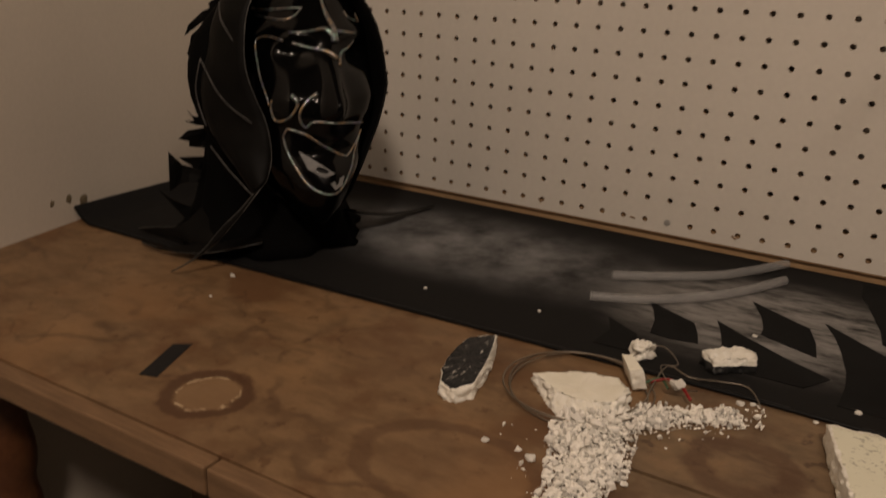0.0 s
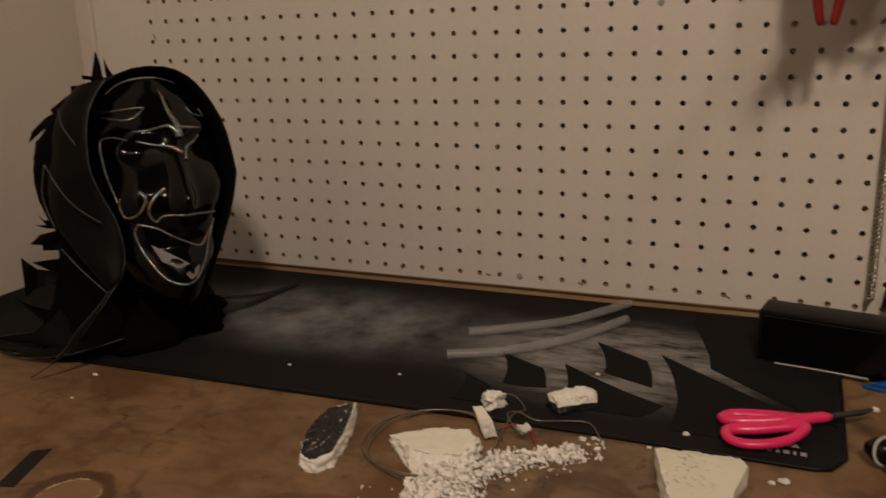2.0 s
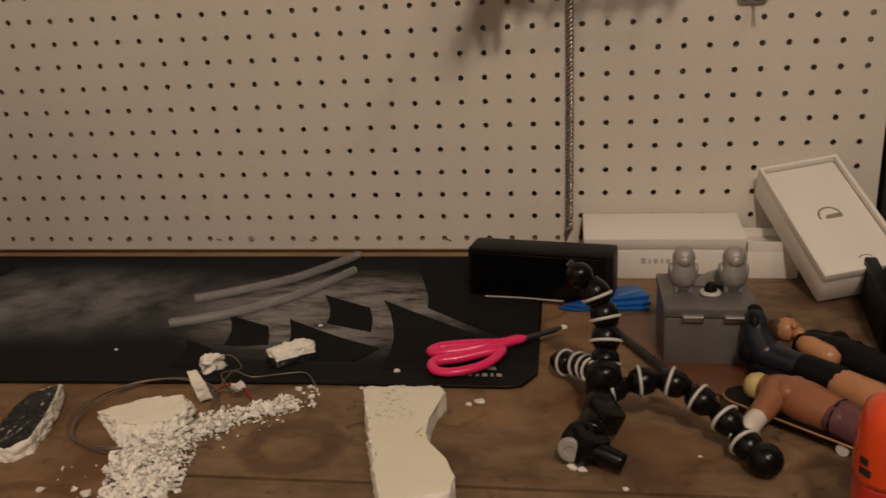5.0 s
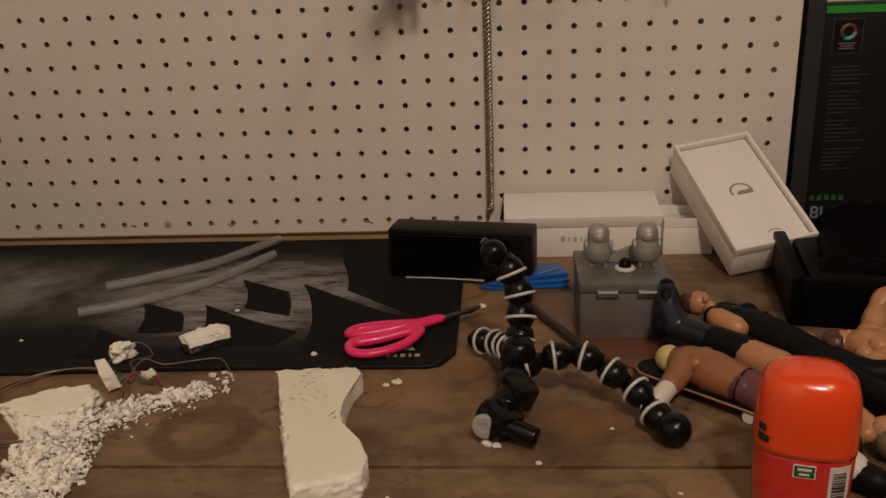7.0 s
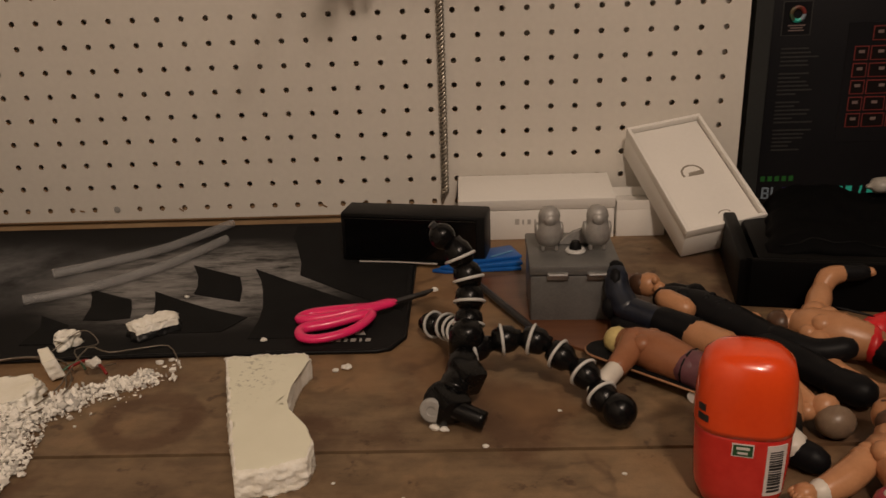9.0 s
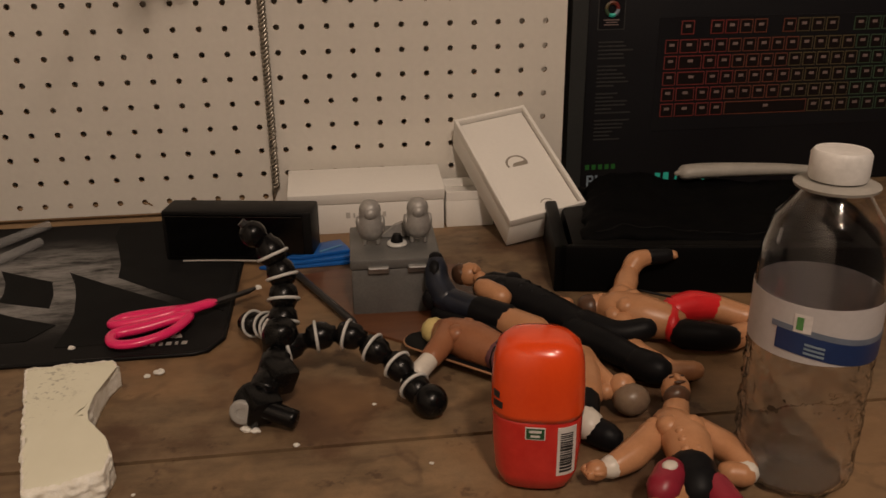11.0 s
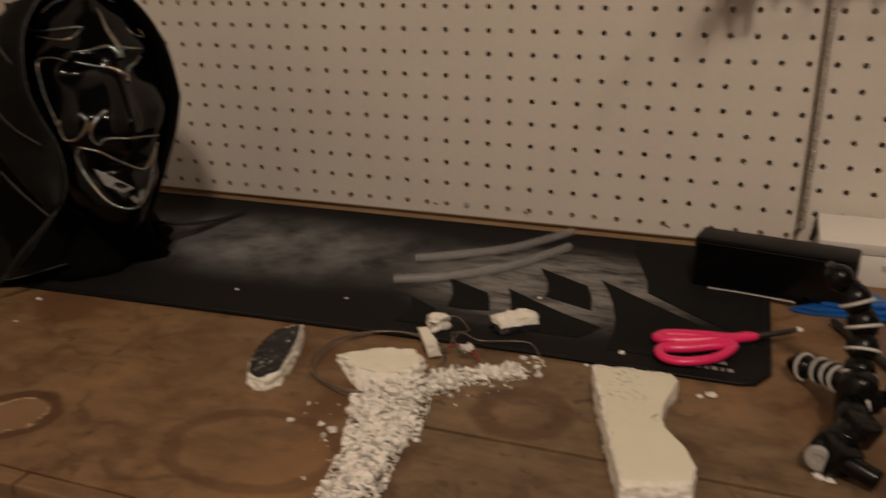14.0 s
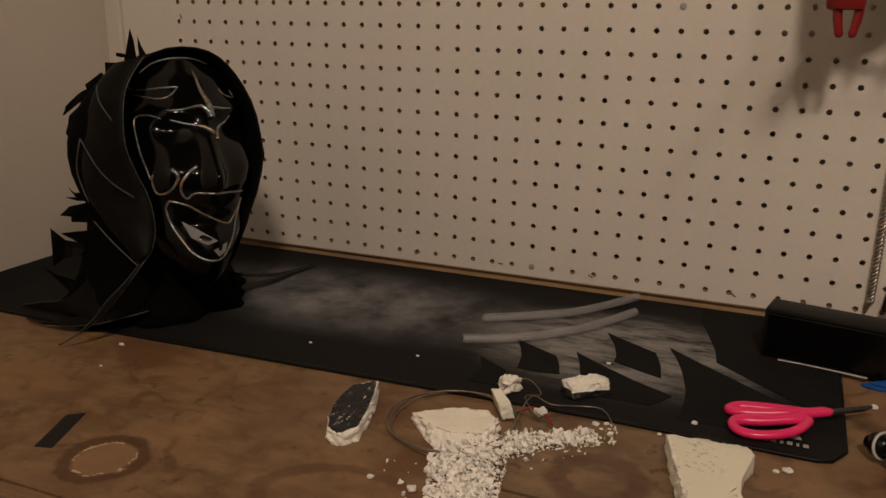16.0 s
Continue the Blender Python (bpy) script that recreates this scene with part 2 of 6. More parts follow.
def thing(name, label, category, at=None, group="", kind=""):
    ob = new(name)
    ob.empty_display_size = 0.02
    if at is not None:
        ob.matrix_basis = at
    return tagged(ob, label, category, group, kind)


def box(sx, sy, sz, bevel=0.0, at=None, seg=2, bm=None):
    """A box centred in x and y that stands on z = 0, with rounded edges."""
    out = bmesh.new()
    bmesh.ops.create_cube(out, size=1.0)
    bmesh.ops.transform(out, matrix=Matrix.Translation((0, 0, sz / 2)) @ Matrix.Diagonal((sx, sy, sz, 1)), verts=out.verts)
    if bevel:
        bmesh.ops.bevel(out, geom=out.edges[:], offset=bevel, segments=seg, affect="EDGES", profile=0.5)
    if at is not None:
        bmesh.ops.transform(out, matrix=at, verts=out.verts)
    return merged(bm, out)


def merged(bm, extra, index=None):
    """Adds one bmesh to another."""
    if index is not None:
        for f in extra.faces:
            f.material_index = index
    if bm is None:
        return extra
    me = bpy.data.meshes.new("tmp")
    extra.to_mesh(me)
    extra.free()
    bm.from_mesh(me)
    bpy.data.meshes.remove(me)
    return bm


def prism(poly, z0, z1, bevel=0.0, at=None, bm=None):
    """A flat outline raised from z0 to z1."""
    out = bmesh.new()
    low = [out.verts.new((x, y, z0)) for x, y in poly]
    f = out.faces.new(low)
    up = bmesh.ops.extrude_face_region(out, geom=[f])
    bmesh.ops.translate(out, vec=(0, 0, z1 - z0), verts=[v for v in up["geom"] if isinstance(v, bmesh.types.BMVert)])
    if bevel:
        bmesh.ops.bevel(out, geom=out.edges[:], offset=bevel, segments=2, affect="EDGES", profile=0.5)
    if at is not None:
        bmesh.ops.transform(out, matrix=at, verts=out.verts)
    return merged(bm, out)


def curve(points, steps=6, closed=False):
    """A smooth line through points (Catmull-Rom)."""
    p = [Vector(q) for q in points]
    n = len(p)
    out = []
    for i in range(n if closed else n - 1):
        if closed:
            a, b, c, d = p[i - 1], p[i], p[(i + 1) % n], p[(i + 2) % n]
        else:
            a, b, c, d = p[max(i - 1, 0)], p[i], p[i + 1], p[min(i + 2, n - 1)]
        for k in range(steps):
            t = k / steps
            out.append(0.5 * (2 * b + (c - a) * t + (2 * a - 5 * b + 4 * c - d) * t * t + (3 * b - a - 3 * c + d) * t ** 3))
    if not closed:
        out.append(p[-1])
    return out


def sweep(points, radius, n=8, closed=False, bm=None, index=None, squash=1.0, round_ends=False):
    """A tube along points; radius is one number or one per point."""
    p = [Vector(q) for q in points]
    radii = list(radius) if isinstance(radius, (list, tuple)) else [radius] * len(p)
    if round_ends and not closed:
        a, b = (p[0] - p[1]).normalized(), (p[-1] - p[-2]).normalized()
        ra, rb = radii[0], radii[-1]
        p = [p[0] + a * ra * 0.95, p[0] + a * ra * 0.7] + p + [p[-1] + b * rb * 0.7, p[-1] + b * rb * 0.95]
        radii = [ra * 0.3, ra * 0.72] + radii + [rb * 0.72, rb * 0.3]
    out = bmesh.new()
    rings = []
    side = None
    for i, q in enumerate(p):
        nxt = p[(i + 1) % len(p)] if closed else p[min(i + 1, len(p) - 1)]
        prv = p[i - 1] if closed else p[max(i - 1, 0)]
        way = (nxt - prv).normalized()
        if side is None:
            side = way.orthogonal().normalized()
            if abs(way.z) < 0.9:
                side = way.cross(Vector((0, 0, 1))).normalized()
        side = (side - way * side.dot(way)).normalized()
        up = side.cross(way)
        rings.append([out.verts.new(q + radii[i] * (math.cos(t) * side + squash * math.sin(t) * up)) for t in (2 * math.pi * k / n for k in range(n))])
    for i in range(len(rings) if closed else len(rings) - 1):
        a, b = rings[i], rings[(i + 1) % len(rings)]
        for k in range(n):
            out.faces.new((a[k], a[(k + 1) % n], b[(k + 1) % n], b[k]))
    if not closed:
        out.faces.new(rings[0][::-1])
        out.faces.new(rings[-1])
    return merged(bm, out, index)


def lathe(profile, n=24, bm=None, at=None, squash=(1, 1), power=2.0, index=None):
    """A profile of (radius, height) turned round z; power over 2 squares the section off."""
    out = bmesh.new()
    rings = []
    for r, z in profile:
        ring = []
        for k in range(n):
            t = 2 * math.pi * k / n
            c, s = math.cos(t), math.sin(t)
            f = (abs(c) ** power + abs(s) ** power) ** (-1 / power)
            ring.append(out.verts.new((r * f * c * squash[0], r * f * s * squash[1], z)))
        rings.append(ring)
    for a, b in zip(rings, rings[1:]):
        for k in range(n):
            out.faces.new((a[k], a[(k + 1) % n], b[(k + 1) % n], b[k]))
    out.faces.new(rings[0][::-1])
    out.faces.new(rings[-1])
    if at is not None:
        bmesh.ops.transform(out, matrix=at, verts=out.verts)
    return merged(bm, out, index)


def blob(place, size, turn=(0, 0, 0), bm=None, index=None, rough=0.0, seed=0.0, sub=2, freq=1.5):
    """A rounded lump, uneven by rough."""
    out = bmesh.new()
    bmesh.ops.create_icosphere(out, subdivisions=sub, radius=1.0)
    if rough:
        for v in out.verts:
            v.co *= 1 + rough * noise.noise(v.co * freq + Vector((seed, seed * 1.7, -seed)))
    bmesh.ops.transform(out, matrix=pose(*place, *turn) @ Matrix.Diagonal((*size, 1)), verts=out.verts)
    return merged(bm, out, index)

# ---- the room ----
WALL_H = 1.75
HOLE, STEP, ROW0 = 0.0031, 0.0254, 0.024


def structure(name, bm, material, label, category, smooth=False):
    return tagged(part(name, bm, material, smooth=smooth), label, category, kind="structure")


def room():
    structure("floor", box(5.0, 5.0, 0.1, at=pose(0.4, -2.0, -1.0)), "floor", "grey concrete floor below the workbench", "floor")
    # ceiling, south and east sides are unseen, added to close the room darkly
    structure("ceiling", box(5.0, 5.0, 0.1, at=pose(0.4, -2.0, WALL_H + 0.1)), "plain", "added dark ceiling out of view", "ceiling")
    structure("wall_north", box(5.0, 0.1, 2.75, at=pose(0.4, 0.17, -0.9)), "wall", "painted wall behind the pegboard", "wall")
    structure("wall_west", box(0.1, 3.6, 2.75, at=pose(-0.6536, 0.12, -0.9, rz=10.2) @ pose(-0.05, -1.7, 0)), "wall", "cream painted side wall with scuffs", "wall")
    structure("wall_south", box(5.0, 0.1, 2.75, at=pose(0.4, -4.3, -0.9)), "plain", "added dark rear wall out of view", "wall")
    structure("wall_east", box(0.1, 5.0, 2.75, at=pose(2.6, -2.0, -0.9)), "plain", "added dark far side wall out of view", "wall")
    structure("corner_trim", box(0.028, 0.010, 1.5, 0.003, at=pose(-0.6195, -0.001, 0.002)), "wall", "cream painted corner trim", "trim")
    for y, z, w in ((-0.3180, 0.0189, 0.013), (-0.3383, 0.0276, 0.009), (-0.3622, 0.0275, 0.006)):
        structure("paint_chip", blob((0, 0, 0), (0.0008, w * 0.5, w * 0.6), rough=0.6, seed=w * 900), "chip", "brown chip in the wall paint", "paint chip").matrix_basis = pose(-0.632 - 0.18 * y, y, z, rz=10.2)
    structure("furring_strip", box(1.31, 0.018, 0.036, 0.001, at=pose(0.05, 0.0135, 0)), "pine", "bare wooden strip along the bench under the pegboard", "trim")


def pegboard():
    """Hardboard with a hole every inch, front at y = 0."""
    cols, rows = range(-20, 27), range(0, 25)
    n, t = 8, 0.004
    verts, faces, edge_faces = [], [], []
    for c in cols:
        for r in rows:
            cx, cz, h = c * STEP, ROW0 + r * STEP, STEP / 2
            base = len(verts)
            plugged = (c, r) in ((0, 0), (6, 12))
            for k in range(n):
                a = 2 * math.pi * (k + 0.5) / n
                s = h / max(abs(math.cos(a)), abs(math.sin(a)))
                verts += [(cx + HOLE * math.cos(a), 0, cz + HOLE * math.sin(a)), (cx + s * math.cos(a), 0, cz + s * math.sin(a)), (cx + HOLE * math.cos(a), t, cz + HOLE * math.sin(a))]
            corner = len(verts)
            verts += [(cx + h, 0, cz + h), (cx - h, 0, cz + h), (cx - h, 0, cz - h), (cx + h, 0, cz - h)]
            for k in range(n):
                a, b = base + 3 * k, base + 3 * ((k + 1) % n)
                if k % 2 == 0:
                    faces.append((a, a + 1, corner + k // 2, b + 1, b))
                else:
                    faces.append((a, a + 1, b + 1, b))
                edge_faces.append(len(faces))
                faces.append((a, b, b + 2, a + 2))
            if plugged:
                faces.append([base + 3 * k + 2 for k in range(n)])
    me = bpy.data.meshes.new("perforated_panel")
    me.from_pydata(verts, [], faces)
    me.materials.append(M["peg"])
    me.materials.append(M["peg_edge"])
    me.update()
    inner = set(edge_faces)
    for f in me.polygons:
        f.material_index = 1 if f.index in inner else 0
    weld = bmesh.new()
    weld.from_mesh(me)
    bmesh.ops.remove_doubles(weld, verts=weld.verts[:], dist=0.0001)
    weld.to_mesh(me)
    weld.free()
    board = thing("pegboard", "white painted pegboard with rows of round holes, above the bench", "pegboard")
    panel = new("perforated_panel", me)
    panel.parent = board
    x0, x1, z0, z1 = (cols[0] - 0.5) * STEP, (cols[-1] + 0.5) * STEP, ROW0 - STEP / 2, ROW0 + 24.5 * STEP
    for sx0, sx1 in ((-0.6050, x0), (x1, 0.6835)):
        part("plain_margin", box(sx1 - sx0, t, z1 - z0, at=pose((sx0 + sx1) / 2, t / 2, z0)), "peg", board)
    part("bottom_edge", box(1.2885, t, 0.0016, at=pose(0.03925, t / 2, z0 - 0.0017)), "peg_edge", board, "brown raw hardboard edge")
    for c, r in ((0, 0), (6, 12)):
        part("plug", lathe([(0.0028, 0), (0.0036, 0.0003), (0.0036, 0.0008), (0.002, 0.0012)], 12, at=pose(c * STEP, 0, ROW0 + r * STEP, 90)), "greyprint", board, "grey filler in one hole", smooth=True)
    for x, z, a in ((0.072, 0.021, 35), (0.233, 0.021, 30), (-0.156, 0.022, 60), (-0.04, 0.022, 10), (-0.505, 0.31, 70)):
        part("scratch", box(0.006, 0.0006, 0.0016, at=pose(x, -0.0004, z) @ pose(0, 0, 0, 0, a, 0)), "peg_edge", board, "small brown scratch in the paint")


def bench():
    top = thing("workbench", "worn brown wooden workbench top with stains and crumbs", "workbench")
    # one broad board, then two boards with a joint along the bench
    part("left_board", box(0.685, 0.6735, 0.02, at=pose(-0.2375, -0.23725, -0.02)), "bench", top)
    part("rear_board", box(1.515, 0.541, 0.02, at=pose(0.8625, -0.171, -0.02)), "bench_far", top)
    part("front_board", box(1.515, 0.1293, 0.02, at=pose(0.8625, -0.50935, -0.0202)), "bench_far", top)
    part("front_rail", box(0.52, 0.014, 0.021, 0.0015, at=pose(-0.362, -0.5815, -0.0215)), "edge", top, "lighter wooden edge rail")
    part("front_rail", box(1.66, 0.014, 0.021, 0.0015, at=pose(0.730, -0.5815, -0.0215)), "edge", top, "lighter wooden edge rail")
    for x in (-0.50, 1.5):
        part("leg", box(0.07, 0.07, 0.86, 0.004, at=pose(x, -0.2, -0.9)), "edge", top)


def basket_below():
    """The turned wooden thing that shows under the bench's corner."""
    ob = thing("turned_post", "orange-brown turned wooden post standing below the bench", "post", pose(-0.520, -0.48, -0.9))
    prof = []
    for i in range(60):
        z = i * 0.0145
        prof.append((0.024 + 0.006 * abs(math.sin(i * 0.62)), z))
    part("shaft", lathe(prof, 20), "redwood", ob, smooth="all")


def desk_mat():
    ob = thing("desk_mat", "black cloth desk mat with grey cloudy print along the bench", "desk mat")
    bm = bmesh.new()
    nx, ny = 90, 18
    def edge_front(x):
        return -0.312 - 0.022 * max(0.0, min(1.0, (0.15 - x) / 0.55))
    x0, x1, yb, rad = -0.574, 0.340, -0.0045, 0.022
    def place(i, j):
        u, v = i / nx, j / ny
        x = x0 + (x1 - x0) * u
        f, b = edge_front(x), yb
        d = x1 - x
        if d < rad:
            cut = rad - math.sqrt(max(0.0, rad * rad - (rad - d) ** 2))
            f += cut
            b -= cut * 0.4
        y = f + (b - f) * v
        lift = 0.016 * max(0.0, (-0.545 - x) / 0.029) ** 1.5
        return x + 0.35 * lift, y, lift
    grids = []
    for top in (0.0032, 0.0002):
        grid = []
        for i in range(nx + 1):
            row = []
            for j in range(ny + 1):
                x, y, l = place(i, j)
                wave = 0.0004 * noise.noise(Vector((x * 12, y * 12, 0)))
                row.append(bm.verts.new((x, y, top + l + (wave if top > 0.001 else 0))))
            grid.append(row)
        grids.append(grid)
    for g, grid in enumerate(grids):
        for i in range(nx):
            for j in range(ny):
                q = (grid[i][j], grid[i + 1][j], grid[i + 1][j + 1], grid[i][j + 1])
                bm.faces.new(q if g == 0 else q[::-1])
    a, b = grids
    rim = [(i, 0) for i in range(nx + 1)] + [(nx, j) for j in range(1, ny + 1)] + [(i, ny) for i in range(nx - 1, -1, -1)] + [(0, j) for j in range(ny - 1, 0, -1)]
    for (i, j), (k, l) in zip(rim, rim[1:] + rim[:1]):
        bm.faces.new((a[i][j], b[i][j], b[k][l], a[k][l]))
    part("cloth", bm, "mat", ob, smooth=True)
    # stitched border and the printed dark splinters
    border = [place(i, 0) for i in range(0, nx + 1)] + [place(nx, j) for j in range(1, ny + 1)]
    part("stitched_edge", sweep([(x, y, 0.0017 + l) for x, y, l in border], 0.0019, 6), "black", ob, smooth="all")
    for poly in SPLINTERS:
        part("printed_splinter", prism(poly, 0.0034, 0.0038), "print_dark", ob)
    for i, w in enumerate((0.0035, 0.004, 0.0035, 0.0025, 0.004, 0.002, 0.004)):
        part("letter_bar", box(w, 0.0052, 0.0002, at=pose(0.277 + i * 0.0058, -0.297, 0.0040)), "greyprint", ob)
    part("emblem", prism([(0.300, -0.288), (0.309, -0.288), (0.3065, -0.281), (0.304, -0.284), (0.302, -0.280)], 0.0040, 0.0043), "greyprint", ob)


SPLINTERS = (
    [(0.0409, -0.1797), (0.0663, -0.1942), (0.0903, -0.2069), (0.098, -0.226), (0.1038, -0.2460), (0.0842, -0.2500), (0.064, -0.2480), (0.0594, -0.2208), (0.0518, -0.2001)],
    [(0.1053, -0.1891), (0.1379, -0.2119), (0.1696, -0.2319), (0.2050, -0.2500), (0.190, -0.276), (0.1224, -0.278), (0.1230, -0.2503), (0.1194, -0.2312), (0.1127, -0.2088)],
    [(0.1219, -0.1258), (0.150, -0.1436), (0.1764, -0.1592), (0.1856, -0.1881), (0.1903, -0.2165), (0.166, -0.2071), (0.1435, -0.1974), (0.1423, -0.1812), (0.1354, -0.1558)],
    [(0.1864, -0.1399), (0.2258, -0.1721), (0.2618, -0.2003), (0.3102, -0.2380), (0.310, -0.290), (0.2150, -0.290), (0.2160, -0.2554), (0.2138, -0.2304), (0.2054, -0.1929), (0.1973, -0.1658)],
    [(0.2060, -0.0500), (0.2040, -0.0150), (0.328, -0.0150), (0.335, -0.1484), (0.3352, -0.2434), (0.3173, -0.2292), (0.2769, -0.1973), (0.2328, -0.1579), (0.2288, -0.1284), (0.2203, -0.0968), (0.2130, -0.0700)],
    [(0.0233, -0.237), (0.0561, -0.2574), (0.0663, -0.2918), (0.0314, -0.2928), (0.0339, -0.2606)],
)

M["chip"] = surface("chipped_paint", (0.12, 0.09, 0.05), (0.2, 0.16, 0.1), 0.8, scale=200)
room()
pegboard()
bench()
basket_below()
desk_mat()

# ---- foam, wire and small things on the left of the bench ----


def rough_prism(poly, h, seed, rough=0.002, flat_top=0.2, taper=0.0, under=0.0):
    """A broken piece of foam about the origin: a torn outline raised to h, crumbled along its sides and rim."""
    bm = bmesh.new()
    outline = []
    for (ax, ay), (bx, by) in zip(poly, poly[1:] + poly[:1]):
        n = max(2, int(math.hypot(bx - ax, by - ay) / 0.0013))
        outline += [(ax + (bx - ax) * k / n, ay + (by - ay) * k / n) for k in range(n)]
    steps = max(4, int(h / 0.0014))
    levels = [(1.0, k / steps) for k in range(steps)] + [(0.985, 0.97), (0.955, 1.0)]
    rim = len(levels)
    levels += [(f, 1.0) for f in (0.91, 0.85, 0.77, 0.67, 0.55, 0.42, 0.28, 0.13)]
    rings = []
    for j, (scale, level) in enumerate(levels):
        ring = []
        for x, y in outline:
            p = Vector((x * scale, y * scale, level * h * 2.2)) * 1000
            big = noise.noise(p * 0.11 + Vector((seed, 0, 0)))
            mid = noise.noise(p * 0.30 + Vector((0, seed, 0)))
            small = noise.noise(p * 0.62 + Vector((0, 0, seed)))
            far = math.hypot(x, y)
            if j < rim:
                push = rough * (0.8 * big + 0.6 * mid + 0.4 * small) - rough * 0.4 * level
                f = scale + push / far
                z = level * h + (-rough * abs(0.5 * mid + 0.3 * small) if j >= rim - 2 else (rough * 0.3 * mid if j else 0))
            else:
                f = scale
                z = h + rough * flat_top * (big + 0.7 * mid + 0.5 * small)
            yy = y * f
            if yy < 0:
                yy *= 1 - taper * level
            ring.append(bm.verts.new((x * f, yy, max(0.0, z))))
        rings.append(ring)
    n = len(outline)
    for j, (a, b) in enumerate(zip(rings, rings[1:])):
        for k in range(n):
            face = bm.faces.new((a[k], a[(k + 1) % n], b[(k + 1) % n], b[k]))
            face.material_index = 0 if j >= rim - 1 else (2 if under and levels[j][1] < under else 1)
            face.smooth = True
    bm.faces.new(rings[-1]).smooth = True
    bm.faces.new(rings[0][::-1]).material_index = 1
    return bm


def foam_thing(name, label, poly, h, seed, materials, rough=0.002, z=0.0, tilt=(0, 0, 0), flat_top=0.2, taper=0.0, under=0.0):
    cx, cy = sum(p[0] for p in poly) / len(poly), sum(p[1] for p in poly) / len(poly)
    bm = rough_prism([(x - cx, y - cy) for x, y in poly], h, seed, rough, flat_top, taper, under)
    ob = part(name, bm, materials, at=pose(cx, cy, z, *tilt))
    return tagged(ob, label, "foam piece", "broken foam pieces")


def foam_pieces():
    foam_thing("foam_chunk", "broken foam chunk with glossy black painted face", [(-0.044, -0.362), (-0.028, -0.348), (-0.021, -0.366), (-0.013, -0.392), (-0.007, -0.424), (-0.015, -0.438), (-0.030, -0.434), (-0.043, -0.404), (-0.046, -0.378)], 0.014, 3.1, ["soot", "foam_break"], rough=0.0032, tilt=(4, 0, 0), flat_top=0.3)
    foam_thing("foam_lump", "large torn lump of cream white foam", [(0.017, -0.378), (0.036, -0.366), (0.048, -0.357), (0.078, -0.355), (0.090, -0.368), (0.089, -0.394), (0.080, -0.406), (0.062, -0.413), (0.044, -0.406), (0.034, -0.395)], 0.0115, 7.7, ["foam", "foam_break"], rough=0.0046, flat_top=0.15, taper=0.35, tilt=(0, -3, 0))
    foam_thing("foam_sliver", "thin white foam sliver leaning on the lump", [(0.070, -0.326), (0.079, -0.326), (0.094, -0.346), (0.084, -0.349)], 0.016, 2.2, ["foam", "foam_break"], rough=0.0012, z=0.0035, tilt=(10, -12, 0))
    foam_thing("foam_chip", "small white foam chip on the mat edge", [(0.062, -0.296), (0.069, -0.287), (0.081, -0.289), (0.078, -0.303), (0.070, -0.305)], 0.011, 5.4, ["foam_break", "foam_break"], rough=0.0048, flat_top=0.8, z=0.0034)
    foam_thing("foam_bar", "small cream foam bar with black underside on the mat", [(0.114, -0.281), (0.122, -0.269), (0.141, -0.254), (0.152, -0.260), (0.154, -0.272), (0.128, -0.294)], 0.0115, 9.3, ["foam_break", "foam_break", "soot2"], rough=0.0032, flat_top=0.7, z=0.0034, taper=0.2, under=0.5)
    foam_thing("foam_plate", "pale green-white foam plate with a broken wavy side", [(0.213, -0.343), (0.240, -0.340), (0.271, -0.338), (0.277, -0.349), (0.272, -0.364), (0.2705, -0.385), (0.2715, -0.408), (0.277, -0.425), (0.290, -0.440), (0.297, -0.457), (0.296, -0.475), (0.276, -0.486), (0.256, -0.488), (0.236, -0.425)], 0.017, 1.3, ["plate", "foam_break"], rough=0.0026, flat_top=0.05)
    for x, y, s in ((0.30, -0.336, 0.004), (0.292, -0.340, 0.0025), (0.368, -0.418, 0.004), (0.374, -0.421, 0.003), (-0.141, -0.277, 0.0018), (-0.031, -0.263, 0.0018), (0.14, -0.205, 0.0024), (0.229, -0.294, 0.0026), (0.205, -0.318, 0.002), (-0.292, -0.399, 0.0016), (-0.311, -0.353, 0.0028), (-0.352, -0.286, 0.0016), (0.026, -0.467, 0.0028), (0.060, -0.470, 0.004), (0.155, -0.322, 0.003), (0.163, -0.318, 0.0022), (0.40, -0.44, 0.002), (0.45, -0.40, 0.0014), (0.52, -0.52, 0.002), (0.48, -0.47, 0.0014), (0.34, -0.50, 0.0014), (0.352, -0.49, 0.0012), (0.31, -0.475, 0.0012)):
        on_mat = y > -0.312 and x < 0.34
        ob = part("foam_crumb", blob((0, 0, s * 0.45), (s, s * 0.8, s * 0.55), bm=None, rough=0.5, seed=x * 90, sub=2), "crumb", at=pose(x, y, 0.0034 if on_mat else 0))
        tagged(ob, "small white foam crumb lying loose", "crumb", "loose foam crumbs")


